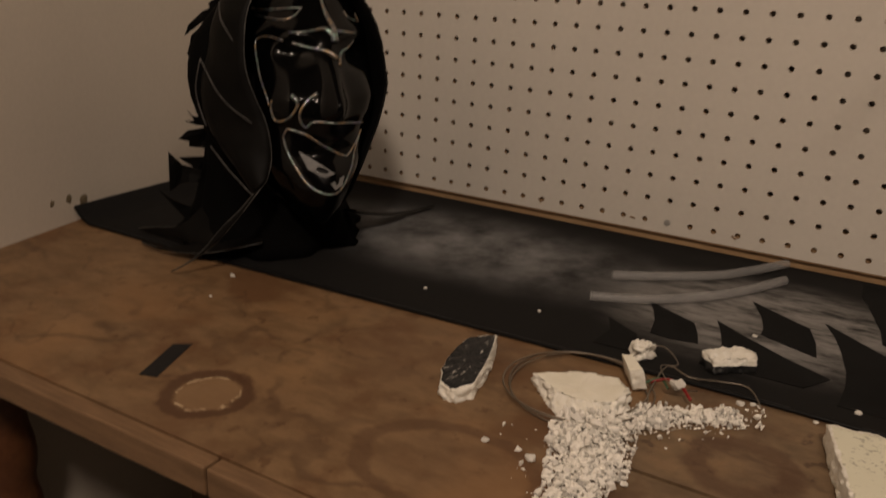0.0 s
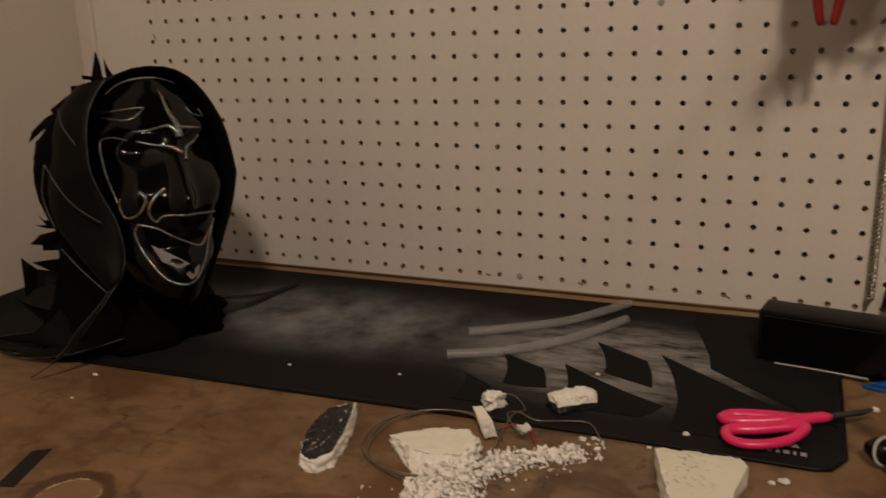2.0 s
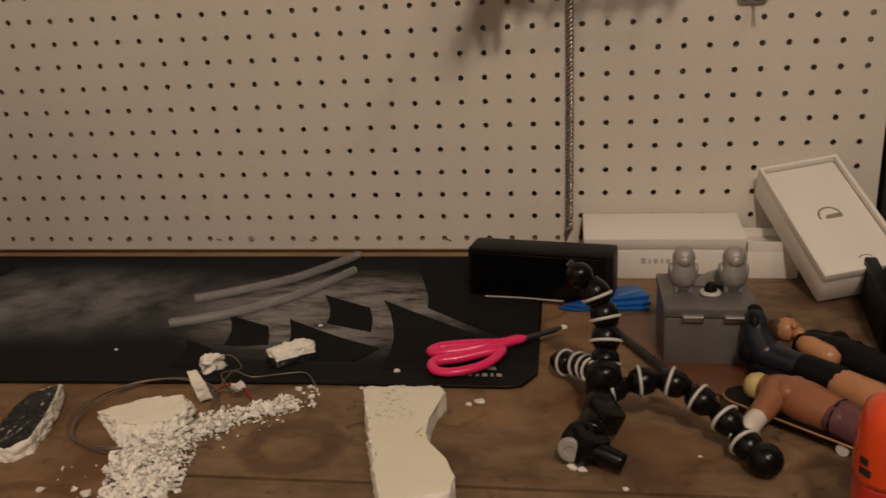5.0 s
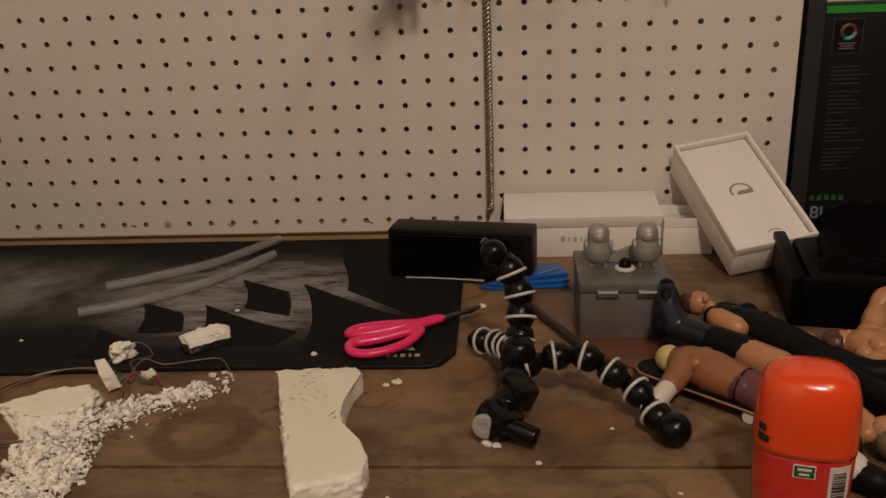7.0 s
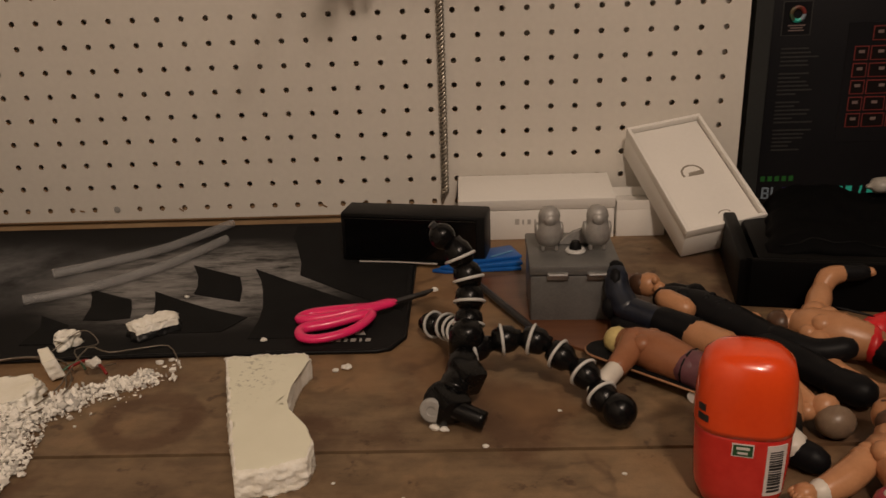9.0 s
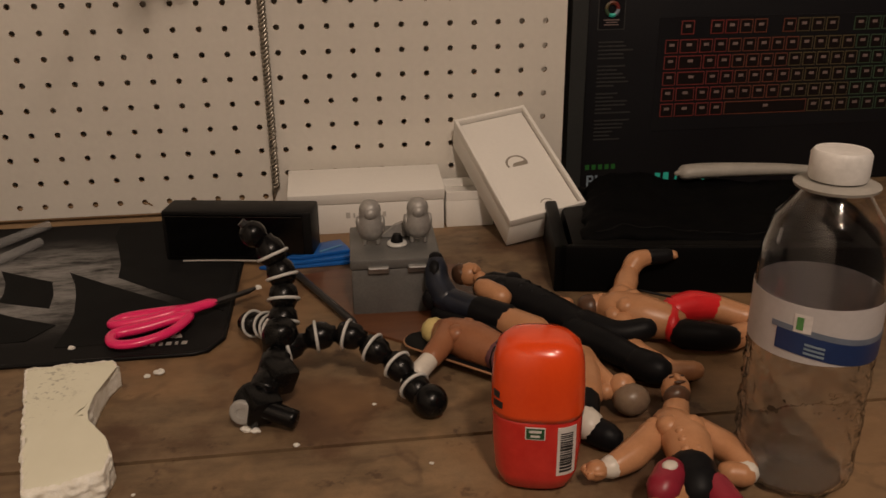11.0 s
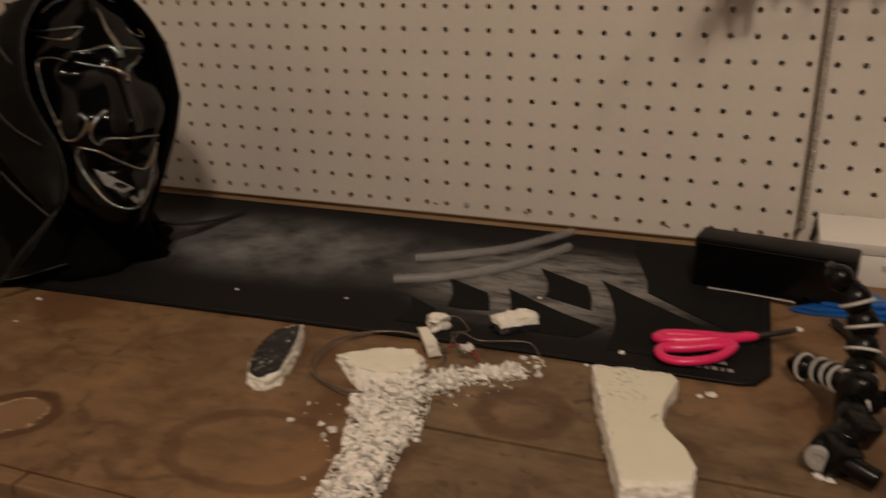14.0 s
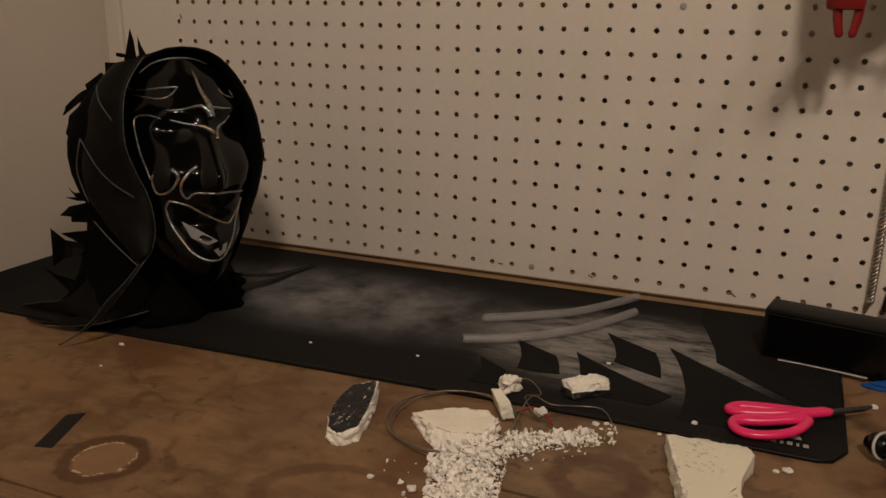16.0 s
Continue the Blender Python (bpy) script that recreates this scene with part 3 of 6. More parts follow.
def crumb_heap():
    """The spilled heap of shredded foam, past counting."""
    rng = np.random.default_rng(4)
    ico = [(0, 0, 1), (0.894, 0, 0.447), (0.276, 0.851, 0.447), (-0.724, 0.526, 0.447), (-0.724, -0.526, 0.447), (0.276, -0.851, 0.447),
           (0.724, 0.526, -0.447), (-0.276, 0.851, -0.447), (-0.894, 0, -0.447), (-0.276, -0.851, -0.447), (0.724, -0.526, -0.447), (0, 0, -1)]
    tri = [(0, 1, 2), (0, 2, 3), (0, 3, 4), (0, 4, 5), (0, 5, 1), (1, 6, 2), (2, 7, 3), (3, 8, 4), (4, 9, 5), (5, 10, 1),
           (2, 6, 7), (3, 7, 8), (4, 8, 9), (5, 9, 10), (1, 10, 6), (6, 11, 7), (7, 11, 8), (8, 11, 9), (9, 11, 10), (10, 11, 6)]
    base = np.array(ico)
    verts, faces = [], []

    def crumbs(a, b, width, count, size, high):
        a, b = np.array(a), np.array(b)
        along = (b - a) / np.linalg.norm(b - a)
        across = np.array([-along[1], along[0]])
        for _ in range(count):
            s, w = rng.random(), float(np.clip(rng.normal(0, 0.30), -0.62, 0.62))
            p = a + (b - a) * s + across * w * width
            clump = noise.noise(Vector((p[0] * 160, p[1] * 160, 2)))
            r = min(0.0030, size * float(rng.lognormal(-0.5, 0.5))) * (1 + 0.4 * clump)
            hump = max(0.0, 1 - abs(w) * 1.25) * high * (0.75 + 0.55 * clump)
            shape = base * rng.uniform(0.35, 1.6, (12, 1)) * rng.uniform(0.40, 1.35, 3) * r
            t = rng.random() * 6.28
            c, sn = math.cos(t), math.sin(t)
            shape = shape @ np.array([[c, sn, 0], [-sn, c, 0], [0, 0, 1]])
            n = len(verts)
            lift = hump * rng.random() ** 0.6 - shape[:, 2].min()
            verts.extend((shape + np.array([p[0], p[1], lift])).tolist())
            faces.extend([(i + n, j + n, k + n) for i, j, k in tri])

    crumbs((0.082, -0.402), (0.095, -0.470), 0.040, 2600, 0.0014, 0.013)
    crumbs((0.093, -0.460), (0.106, -0.560), 0.030, 3000, 0.0014, 0.010)
    crumbs((0.060, -0.408), (0.072, -0.450), 0.016, 330, 0.0020, 0.010)
    crumbs((0.086, -0.404), (0.114, -0.372), 0.026, 720, 0.0014, 0.008)
    crumbs((0.105, -0.380), (0.158, -0.344), 0.022, 950, 0.0013, 0.005)
    crumbs((0.15, -0.36), (0.178, -0.325), 0.022, 26, 0.0018, 0.0)
    crumbs((0.11, -0.40), (0.16, -0.36), 0.030, 30, 0.0013, 0.0)
    crumbs((0.05, -0.43), (0.085, -0.52), 0.06, 30, 0.0015, 0.0)
    me = bpy.data.meshes.new("crumb_heap")
    me.from_pydata(verts, [], faces)
    me.materials.append(M["heap"])
    tagged(new("crumb_heap", me), "spilled heap of shredded white foam crumbs on the bench", "foam crumbs", kind="stuff")


def heap_material():
    m, nt, bsdf, add = nodes_of("shredded_foam")
    geo = add("ShaderNodeNewGeometry")
    c = mixed(nt, stepped(nt, geo.outputs["Random Per Island"], 0.02, 0.35), (0.45, 0.44, 0.41), (0.93, 0.91, 0.85))
    nt.links.new(c, bsdf.inputs["Base Color"])
    bsdf.inputs["Roughness"].default_value = 0.9
    return m


M["heap"] = heap_material()
M["soot2"] = surface("black_paint", (0.008, 0.009, 0.010), (0.014, 0.014, 0.014), 0.5)


def plate_material():
    """Smooth pale foam skin with a patch of small grey pits."""
    m, nt, bsdf, add = nodes_of("plate_foam")
    where = add("ShaderNodeTexCoord").outputs["Object"]
    pits = noise_of(nt, where, 260, 4, 0.65)
    soft = noise_of(nt, where, 40, 3)
    patch = maths(nt, "SUBTRACT", 1.0, stepped(nt, distance_to(nt, where, (-0.032, 0.035, 0.017), (1, 0.6, 0)), 0.008, 0.034))
    c = mixed(nt, soft, (0.74, 0.73, 0.58), (0.82, 0.81, 0.67))
    spot = maths(nt, "MULTIPLY", stepped(nt, pits, 0.55, 0.66), patch)
    c = mixed(nt, maths(nt, "MULTIPLY", spot, 0.60), c, (0.30, 0.29, 0.23))
    nt.links.new(c, bsdf.inputs["Base Color"])
    bsdf.inputs["Roughness"].default_value = 0.7
    b = add("ShaderNodeBump")
    b.inputs["Strength"].default_value, b.inputs["Distance"].default_value = 0.2, 0.0005
    b.invert = True
    nt.links.new(spot, b.inputs["Height"])
    nt.links.new(b.outputs["Normal"], bsdf.inputs["Normal"])
    return m


M["plate"] = plate_material()



def wire_coil():
    ob = thing("wire_coil", "loose coil of thin dull steel wire", "wire", pose(0.051, -0.371, 0.0))
    rng = random.Random(3)
    pts = []
    for k in range(3 * 26):
        a = 2 * math.pi * k / 26 + 0.6
        r = 0.0535 + 0.0022 * math.sin(2.3 * a) - 0.0012 * (k // 26)
        pts.append((r * math.cos(a) * 0.98, r * math.sin(a) * 1.03, 0.004 + 0.0028 * math.sin(0.37 * a) + 0.0012 * (k // 26)))
    pts += [(0.048, 0.055, 0.012), (0.066, 0.050, 0.010), (0.085, 0.064, 0.006), (0.105, 0.068, 0.0055), (0.118, 0.050, 0.002)]
    part("loop", sweep(curve(pts, 3), 0.00065, 5), "wire", ob, smooth="all")
    bits = curve([(0.015, 0.06, 0.006), (0.035, 0.077, 0.016), (0.055, 0.058, 0.014), (0.048, 0.035, 0.020), (0.062, 0.024, 0.012), (0.075, 0.04, 0.006)], 6)
    part("loose_end", sweep(bits, 0.00045, 5), "wire", ob, smooth="all")
    scrap = thing("wire_scrap", "small scrap of red and green wire in the crumbs", "wire scrap", pose(0.106, -0.345, 0.004))
    part("red_strand", sweep(curve([(-0.012, 0.004, 0.004), (0, 0.008, 0.008), (0.012, 0.004, 0.006), (0.020, -0.004, 0.003)], 5), 0.0012, 6), "red", scrap, "dull red strand", smooth="all")
    part("green_strand", sweep(curve([(-0.016, 0.0, 0.003), (-0.006, 0.008, 0.007), (0.002, 0.002, 0.004)], 5), 0.001, 6), "greenwire", scrap, "dull green strand", smooth="all")
    part("foam_bit", blob((0.008, 0.004, 0.008), (0.006, 0.0035, 0.004), rough=0.6, seed=2), "crumb", scrap, "white foam stuck to it")


M["greenwire"] = surface("green_wire", (0.06, 0.13, 0.07), None, 0.5)


def tubes():
    for pts in ([(-0.006, -0.151), (0.039, -0.122), (0.085, -0.083), (0.131, -0.012)], [(-0.004, -0.213), (0.045, -0.188), (0.098, -0.135), (0.138, -0.064)]):
        line = curve([(x, y, 0.0082) for x, y in pts], 8)
        bm = bmesh.new()
        sweep(line, 0.0046, 14, bm=bm)
        tube = part("plastic_tube", bm, "tube", smooth=True)
        tagged(tube, "bent length of translucent plastic tube on the mat", "tube", "plastic tubes")


def scissors():
    ob = thing("scissors", "pink-handled scissors with dark blades, closed on the mat", "scissors", pose(0, 0, 0.0036))
    a = curve([(0.2525, -0.266, 0.005), (0.258, -0.2575, 0.005), (0.272, -0.2550, 0.006), (0.292, -0.254, 0.007), (0.306, -0.255, 0.008), (0.298, -0.262, 0.009), (0.278, -0.2675, 0.007), (0.260, -0.2705, 0.006)], 6, True)
    b = curve([(0.2575, -0.290, 0.006), (0.262, -0.302, 0.006), (0.275, -0.3045, 0.006), (0.293, -0.298, 0.007), (0.306, -0.285, 0.008), (0.312, -0.268, 0.009), (0.300, -0.272, 0.009), (0.280, -0.279, 0.007), (0.264, -0.283, 0.006)], 6, True)
    part("upper_handle", sweep(a, [0.0043 + 0.0008 * math.sin(math.pi * i / (len(a) - 1)) for i in range(len(a))], 12, True, squash=0.9), "pink", ob, smooth="all")
    part("lower_handle", sweep(b, [float(np.interp(i / (len(b) - 1), (0, 0.5, 0.66, 0.85, 1), (0.0043, 0.0042, 0.0046, 0.0052, 0.0043))) for i in range(len(b))], 12, True, squash=0.8), "pink", ob, smooth="all")
    neck = sweep(curve([(0.296, -0.259, 0.008), (0.310, -0.256, 0.009), (0.321, -0.249, 0.009), (0.327, -0.2455, 0.009)], 5), [0.0062, 0.0074, 0.0078, 0.0074, 0.0068, 0.0066, 0.0064, 0.0062, 0.006, 0.006, 0.006, 0.006, 0.006, 0.0058, 0.0055, 0.005], 12, squash=0.62, round_ends=True)
    part("neck", neck, "pink", ob, smooth="all")
    turn = math.degrees(math.atan2(0.0245, 0.0345))
    for dz, dx in ((0.0072, 0.0), (0.0090, 0.002)):
        blade = prism([(-0.006, -0.0034), (0.030, -0.0032), (0.040, 0.0006), (0.036, 0.0024), (-0.006, 0.0030)], 0, 0.0013, 0.0003)
        part("blade", blade, "blacksteel", ob, at=pose(0.328 + dx, -0.2445, dz, 0, 0, turn))
    part("tip_crumb", blob((0.362, -0.2215, 0.0095), (0.003, 0.002, 0.002), rough=0.5, seed=8), "crumb", ob, "white foam crumb on the tip")
    tape = part("tape_piece", prism([(-0.2325, -0.4755), (-0.2445, -0.4845), (-0.2265, -0.5325), (-0.2125, -0.5285)], 0.0001, 0.0005), "tape")
    tagged(tape, "short slanted strip of black tape stuck on the bench", "tape")
    rod = part("steel_rod", sweep(curve([(0.286, -0.130, 0.0052), (0.320, -0.134, 0.0052), (0.362, -0.142, 0.0052)], 4), 0.0014, 8), "steel", smooth=True)
    tagged(rod, "thin bright steel rod lying before the speaker", "rod")


foam_pieces()
crumb_heap()
wire_coil()
tubes()
scissors()

# ---- the masked hood ----
MASK = pose(-0.325, -0.215, 0.003, 0, 0, 58)
FACE_Z = (0.045, 0.065, 0.082, 0.10, 0.13, 0.15, 0.165, 0.19, 0.217, 0.25, 0.275, 0.290)
FACE_F = (0.100, 0.118, 0.122, 0.118, 0.106, 0.108, 0.104, 0.088, 0.070, 0.045, 0.012, -0.02)
FACE_W = (0.022, 0.037, 0.048, 0.060, 0.070, 0.073, 0.075, 0.077, 0.076, 0.064, 0.045, 0.025)


def face_at(x, z, proud=0.0):
    """The mask's front: y for a place across and up."""
    mid = np.interp(z, (0.08, 0.24), (-0.022, -0.002))
    f, w = np.interp(z, FACE_Z, FACE_F), np.interp(z, FACE_Z, FACE_W)
    if x > mid:
        w *= 0.82
    q = min(0.999, abs((x - mid) / w))
    y = f - 0.085 * (1 - math.sqrt(1 - q * q))
    d = x - mid
    g = lambda cx, cz, sx, sz: math.exp(-(((d - cx) / sx) ** 2) - ((z - cz) / sz) ** 2)
    y += 0.016 * g(0, 0.158, 0.010, 0.014) + 0.010 * g(0, 0.180, 0.007, 0.020)
    y += 0.007 * (g(-0.032, 0.222, 0.022, 0.010) + g(0.032, 0.222, 0.022, 0.010))
    y -= 0.010 * (g(-0.030, 0.200, 0.016, 0.011) + g(0.030, 0.200, 0.016, 0.011))
    y += 0.007 * (g(-0.042, 0.165, 0.018, 0.018) + g(0.042, 0.165, 0.018, 0.018))
    y -= 0.006 * g(0, 0.115, 0.035, 0.008)
    y += 0.005 * g(0, 0.085, 0.022, 0.014)
    return -(y + proud), mid, w


def face_mesh():
    bm = bmesh.new()
    nu, nv = 44, 60
    rows = []
    for j in range(nv + 1):
        z = 0.045 + (0.270 - 0.045) * j / nv
        row = []
        for i in range(nu + 1):
            s = math.sin((i / nu - 0.5) * math.pi * 0.98)
            _, mid, w = face_at(0, z)
            x = mid + s * w * (0.82 if s > 0 else 1.0)
            row.append(bm.verts.new((x, face_at(x, z)[0], z)))
        rows.append(row)
    for a, b in zip(rows, rows[1:]):
        for i in range(nu):
            bm.faces.new((a[i], a[i + 1], b[i + 1], b[i]))
    edge = [r[0] for r in rows] + rows[-1][1:] + [r[-1] for r in rows[::-1]][1:] + rows[0][1:-1][::-1]
    back = [bm.verts.new((v.co.x * 0.85, 0.02, 0.16 + (v.co.z - 0.16) * 0.72)) for v in edge]
    n = len(edge)
    for i in range(n):
        bm.faces.new((edge[i], edge[(i + 1) % n], back[(i + 1) % n], back[i]))
    return bm


def ribbon(pts, widths, thick, side, bm=None):
    """A strap along points, with its width laid along the side vectors."""
    out = bmesh.new()
    rings = []
    for i, p in enumerate(pts):
        p, s = Vector(p), Vector(side[i]).normalized()
        way = (Vector(pts[min(i + 1, len(pts) - 1)]) - Vector(pts[max(i - 1, 0)])).normalized()
        nrm = way.cross(s).normalized() * thick / 2
        h = s * widths[i] / 2
        rings.append([out.verts.new(q) for q in (p - h - nrm, p - nrm * 1.6, p + h - nrm, p + h + nrm, p + nrm * 1.6, p - h + nrm)])
    for a, b in zip(rings, rings[1:]):
        for k in range(6):
            out.faces.new((a[k], a[(k + 1) % 6], b[(k + 1) % 6], b[k]))
    out.faces.new(rings[0][::-1])
    out.faces.new(rings[-1])
    return merged(bm, out)


def strap(parent, pts, widths, side, label="", steps=7):
    """A leather strap with lighter stitched edges."""
    line = curve(pts, steps)
    sides = curve(side, steps)
    n = len(line)
    w = [float(np.interp(i / (n - 1), np.linspace(0, 1, len(widths)), widths)) for i in range(n)]
    p = part("strap", ribbon(line, w, 0.0022, sides), "leather", parent, label, smooth=True)
    for sign in (-1, 1):
        edge = [q + Vector(s).normalized() * sign * 0.5 * v for q, s, v in zip(line, sides, w)]
        part("stitched_edge", sweep(edge, 0.00055, 5), "stitch", p, "grey stitched edge", smooth="all")


def tuft(parent, poly, y, curl=0.004):
    """A torn scrap of thin leather, cut to an outline and curled."""
    bm = prism(poly, -0.0007, 0.0007, at=pose(0, 0, 0, 90))
    bmesh.ops.triangulate(bm, faces=[f for f in bm.faces if len(f.verts) > 4])
    bmesh.ops.subdivide_edges(bm, edges=bm.edges[:], cuts=1)
    for v in bm.verts:
        v.co.y += y + curl * noise.noise(v.co * 60) + 0.10 * (v.co.x + 0.09)
    part("tuft", bm, "leather", parent)


def flap(parent, front, back, label, bulge=0.006, stitched=True):
    """A leather panel between two edge lines, bowed outwards, with stitched edges."""
    a, b = curve(front, 5), curve(back, 5)
    bm = bmesh.new()
    across = 8
    outer, inner = [], []
    for p, q in zip(a, b):
        way = (p - q).normalized()
        nrm = Vector((-0.55, -0.83, 0.0))
        nrm = (nrm - way * nrm.dot(way)).normalized()
        row, low = [], []
        for k in range(across + 1):
            u = k / across
            c = p.lerp(q, u) + nrm * (bulge * 4 * u * (1 - u) * min(1.0, (p - q).length / 0.03) + 0.0010 * noise.noise(p.lerp(q, u) * 70))
            row.append(bm.verts.new(c + nrm * 0.0008))
            low.append(bm.verts.new(c - nrm * 0.0008))
        outer.append(row)
        inner.append(low)
    n = len(outer)
    for i in range(n - 1):
        for k in range(across):
            bm.faces.new((outer[i][k], outer[i + 1][k], outer[i + 1][k + 1], outer[i][k + 1]))
            bm.faces.new((inner[i][k], inner[i][k + 1], inner[i + 1][k + 1], inner[i + 1][k]))
        for k in (0, across):
            bm.faces.new((outer[i][k], inner[i][k], inner[i + 1][k], outer[i + 1][k]))
    for i in (0, n - 1):
        for k in range(across):
            bm.faces.new((outer[i][k], outer[i][k + 1], inner[i][k + 1], inner[i][k]))
    body = part("flap", bm, "leather", parent, label, smooth="all")
    if stitched:
        for line in (a, b):
            part("stitched_edge", sweep(line, 0.00062, 5), "stitch", body, "grey stitched edge", smooth="all")
    return body


M["leather"] = surface("black_leather", (0.0028, 0.0027, 0.0025), (0.0055, 0.0052, 0.0047), 0.55, scale=50, fine=700, bump=0.5, spec=0.10)
M["cloth_black"] = surface("black_fabric", (0.0018, 0.0018, 0.0018), (0.003, 0.003, 0.003), 0.9, fine=1200, bump=0.4, spec=0.05)
M["stitch"] = surface("grey_stitching", (0.075, 0.072, 0.068), (0.025, 0.024, 0.023), 0.5, scale=300)
M["mask_gloss"] = surface("mask_gloss_black", (0.0012, 0.0012, 0.0014), (0.0018, 0.0018, 0.002), 0.13, scale=40, fine=160, bump=0.06, spec=0.24)
M["teeth"] = surface("dull_silver_plate", (0.17, 0.17, 0.165), (0.11, 0.11, 0.11), 0.5, scale=90)


def foil_material():
    """Holographic silver foil: grey, its rainbow glints painted as faint hue shifts in the colour."""
    m, nt, bsdf, add = nodes_of("silver_foil")
    where = add("ShaderNodeTexCoord").outputs["Object"]
    ramp = add("ShaderNodeValToRGB")
    for at, colour in ((0.42, (0.42, 0.30, 0.16)), (0.50, (0.34, 0.34, 0.34)), (0.58, (0.22, 0.36, 0.30)), (0.66, (0.26, 0.24, 0.40))):
        ramp.color_ramp.elements.new(at).color = (*colour, 1)
    for e in (ramp.color_ramp.elements[0], ramp.color_ramp.elements[-1]):
        e.color = (0.38, 0.38, 0.39, 1)
    nt.links.new(noise_of(nt, where, 75, 3), ramp.inputs["Fac"])
    nt.links.new(mixed(nt, stepped(nt, noise_of(nt, where, 240, 3), 0.35, 0.6), (0.16, 0.16, 0.17), ramp.outputs["Color"]), bsdf.inputs["Base Color"])
    bsdf.inputs["Metallic"].default_value, bsdf.inputs["Roughness"].default_value = 0.75, 0.30
    b = add("ShaderNodeBump")
    b.inputs["Strength"].default_value, b.inputs["Distance"].default_value = 0.4, 0.0008
    nt.links.new(noise_of(nt, where, 300, 4), b.inputs["Height"])
    nt.links.new(b.outputs["Normal"], bsdf.inputs["Normal"])
    return m


M["foil"] = foil_material()


def masked_hood():
    ob = thing("masked_hood", "glossy black costume mask with silver lines in a black hood", "costume mask", MASK)
    part("face_shell", face_mesh(), "mask_gloss", ob, "glossy black face shell", smooth="all")
    lines = (
        ([(-0.049, 0.254), (-0.036, 0.263), (-0.02, 0.268), (0.0, 0.268), (0.017, 0.262)], 0.0007, 0.0012, 0.0007),
        ([(-0.061, 0.239), (-0.056, 0.238), (-0.036, 0.241), (-0.023, 0.242)], 0.0024, 0.0016, 0.0012),
        ([(-0.023, 0.242), (-0.033, 0.234), (-0.045, 0.231), (-0.061, 0.234)], 0.0012, 0.0016, 0.0012),
        ([(0.018, 0.239), (0.022, 0.233), (0.034, 0.229), (0.033, 0.236)], 0.0008, 0.001, 0.0008),
        ([(-0.004, 0.258), (-0.003, 0.24), (0.001, 0.225), (0.0, 0.213)], 0.0006, 0.0034, 0.0055),
        ([(-0.041, 0.221), (-0.026, 0.222), (-0.007, 0.224), (0.001, 0.215)], 0.001, 0.0018, 0.0040),
        ([(-0.039, 0.212), (-0.025, 0.208), (-0.01, 0.205), (-0.002, 0.199)], 0.0012, 0.002, 0.0038),
        ([(0.002, 0.222), (0.013, 0.221), (0.024, 0.22)], 0.0036, 0.0018, 0.0008),
        ([(0.022, 0.213), (0.015, 0.207), (0.005, 0.203), (0.0, 0.193)], 0.001, 0.0018, 0.0026),
        ([(-0.046, 0.213), (-0.056, 0.216), (-0.066, 0.212), (-0.069, 0.192), (-0.069, 0.175), (-0.067, 0.158)], 0.0012, 0.0014, 0.0012),
        ([(-0.065, 0.163), (-0.066, 0.154), (-0.063, 0.145), (-0.056, 0.146), (-0.05, 0.153), (-0.046, 0.162), (-0.05, 0.169)], 0.0014, 0.0016, 0.0030),
        ([(-0.027, 0.17), (-0.037, 0.164), (-0.044, 0.155), (-0.044, 0.146), (-0.039, 0.14), (-0.032, 0.145), (-0.009, 0.144), (0.022, 0.139)], 0.0030, 0.0017, 0.0014),
        ([(-0.054, 0.138), (-0.057, 0.128), (-0.052, 0.108), (-0.041, 0.088), (-0.025, 0.081), (-0.012, 0.086), (0.004, 0.104), (0.02, 0.132)], 0.0018, 0.0016, 0.0012),
        ([(-0.054, 0.138), (-0.039, 0.133), (-0.026, 0.124), (-0.007, 0.113), (0.003, 0.113), (0.017, 0.128)], 0.0014, 0.0016, 0.0012),
    )
    for pts, r0, r1, r2 in lines:
        r0, r1, r2 = r0 * 0.74, r1 * 0.74, r2 * 0.74
        line = curve([(x, 0, z) for x, z in pts], 6)
        n = len(line)
        on = [(p.x, face_at(p.x, p.z, 0.0004)[0], p.z) for p in line]
        part("silver_line", sweep(on, [float(np.interp(i / (n - 1), (0, 0.5, 1), (r0, r1, r2))) for i in range(n)], 8, squash=1.0), "foil", ob, "raised silver foil line", smooth="all")
    for poly in ([(-0.046, 0.118), (-0.032, 0.109), (-0.018, 0.099), (-0.028, 0.096), (-0.041, 0.103)], [(-0.024, 0.091), (-0.008, 0.096), (-0.012, 0.088), (-0.02, 0.085)]):
        out = bmesh.new()
        rim = [out.verts.new((x, face_at(x, z, 0.0012)[0], z)) for x, z in poly]
        low = [out.verts.new((x, face_at(x, z, -0.001)[0], z)) for x, z in poly]
        out.faces.new(rim)
        for i in range(len(rim)):
            k = (i + 1) % len(rim)
            out.faces.new((rim[i], low[i], low[k], rim[k]))
        part("teeth_plate", out, "teeth", ob, "flat silver teeth plate")
    # hood: rings from its opening round the face to the back of the head
    bm = bmesh.new()
    n, m = 40, 12
    rings = []
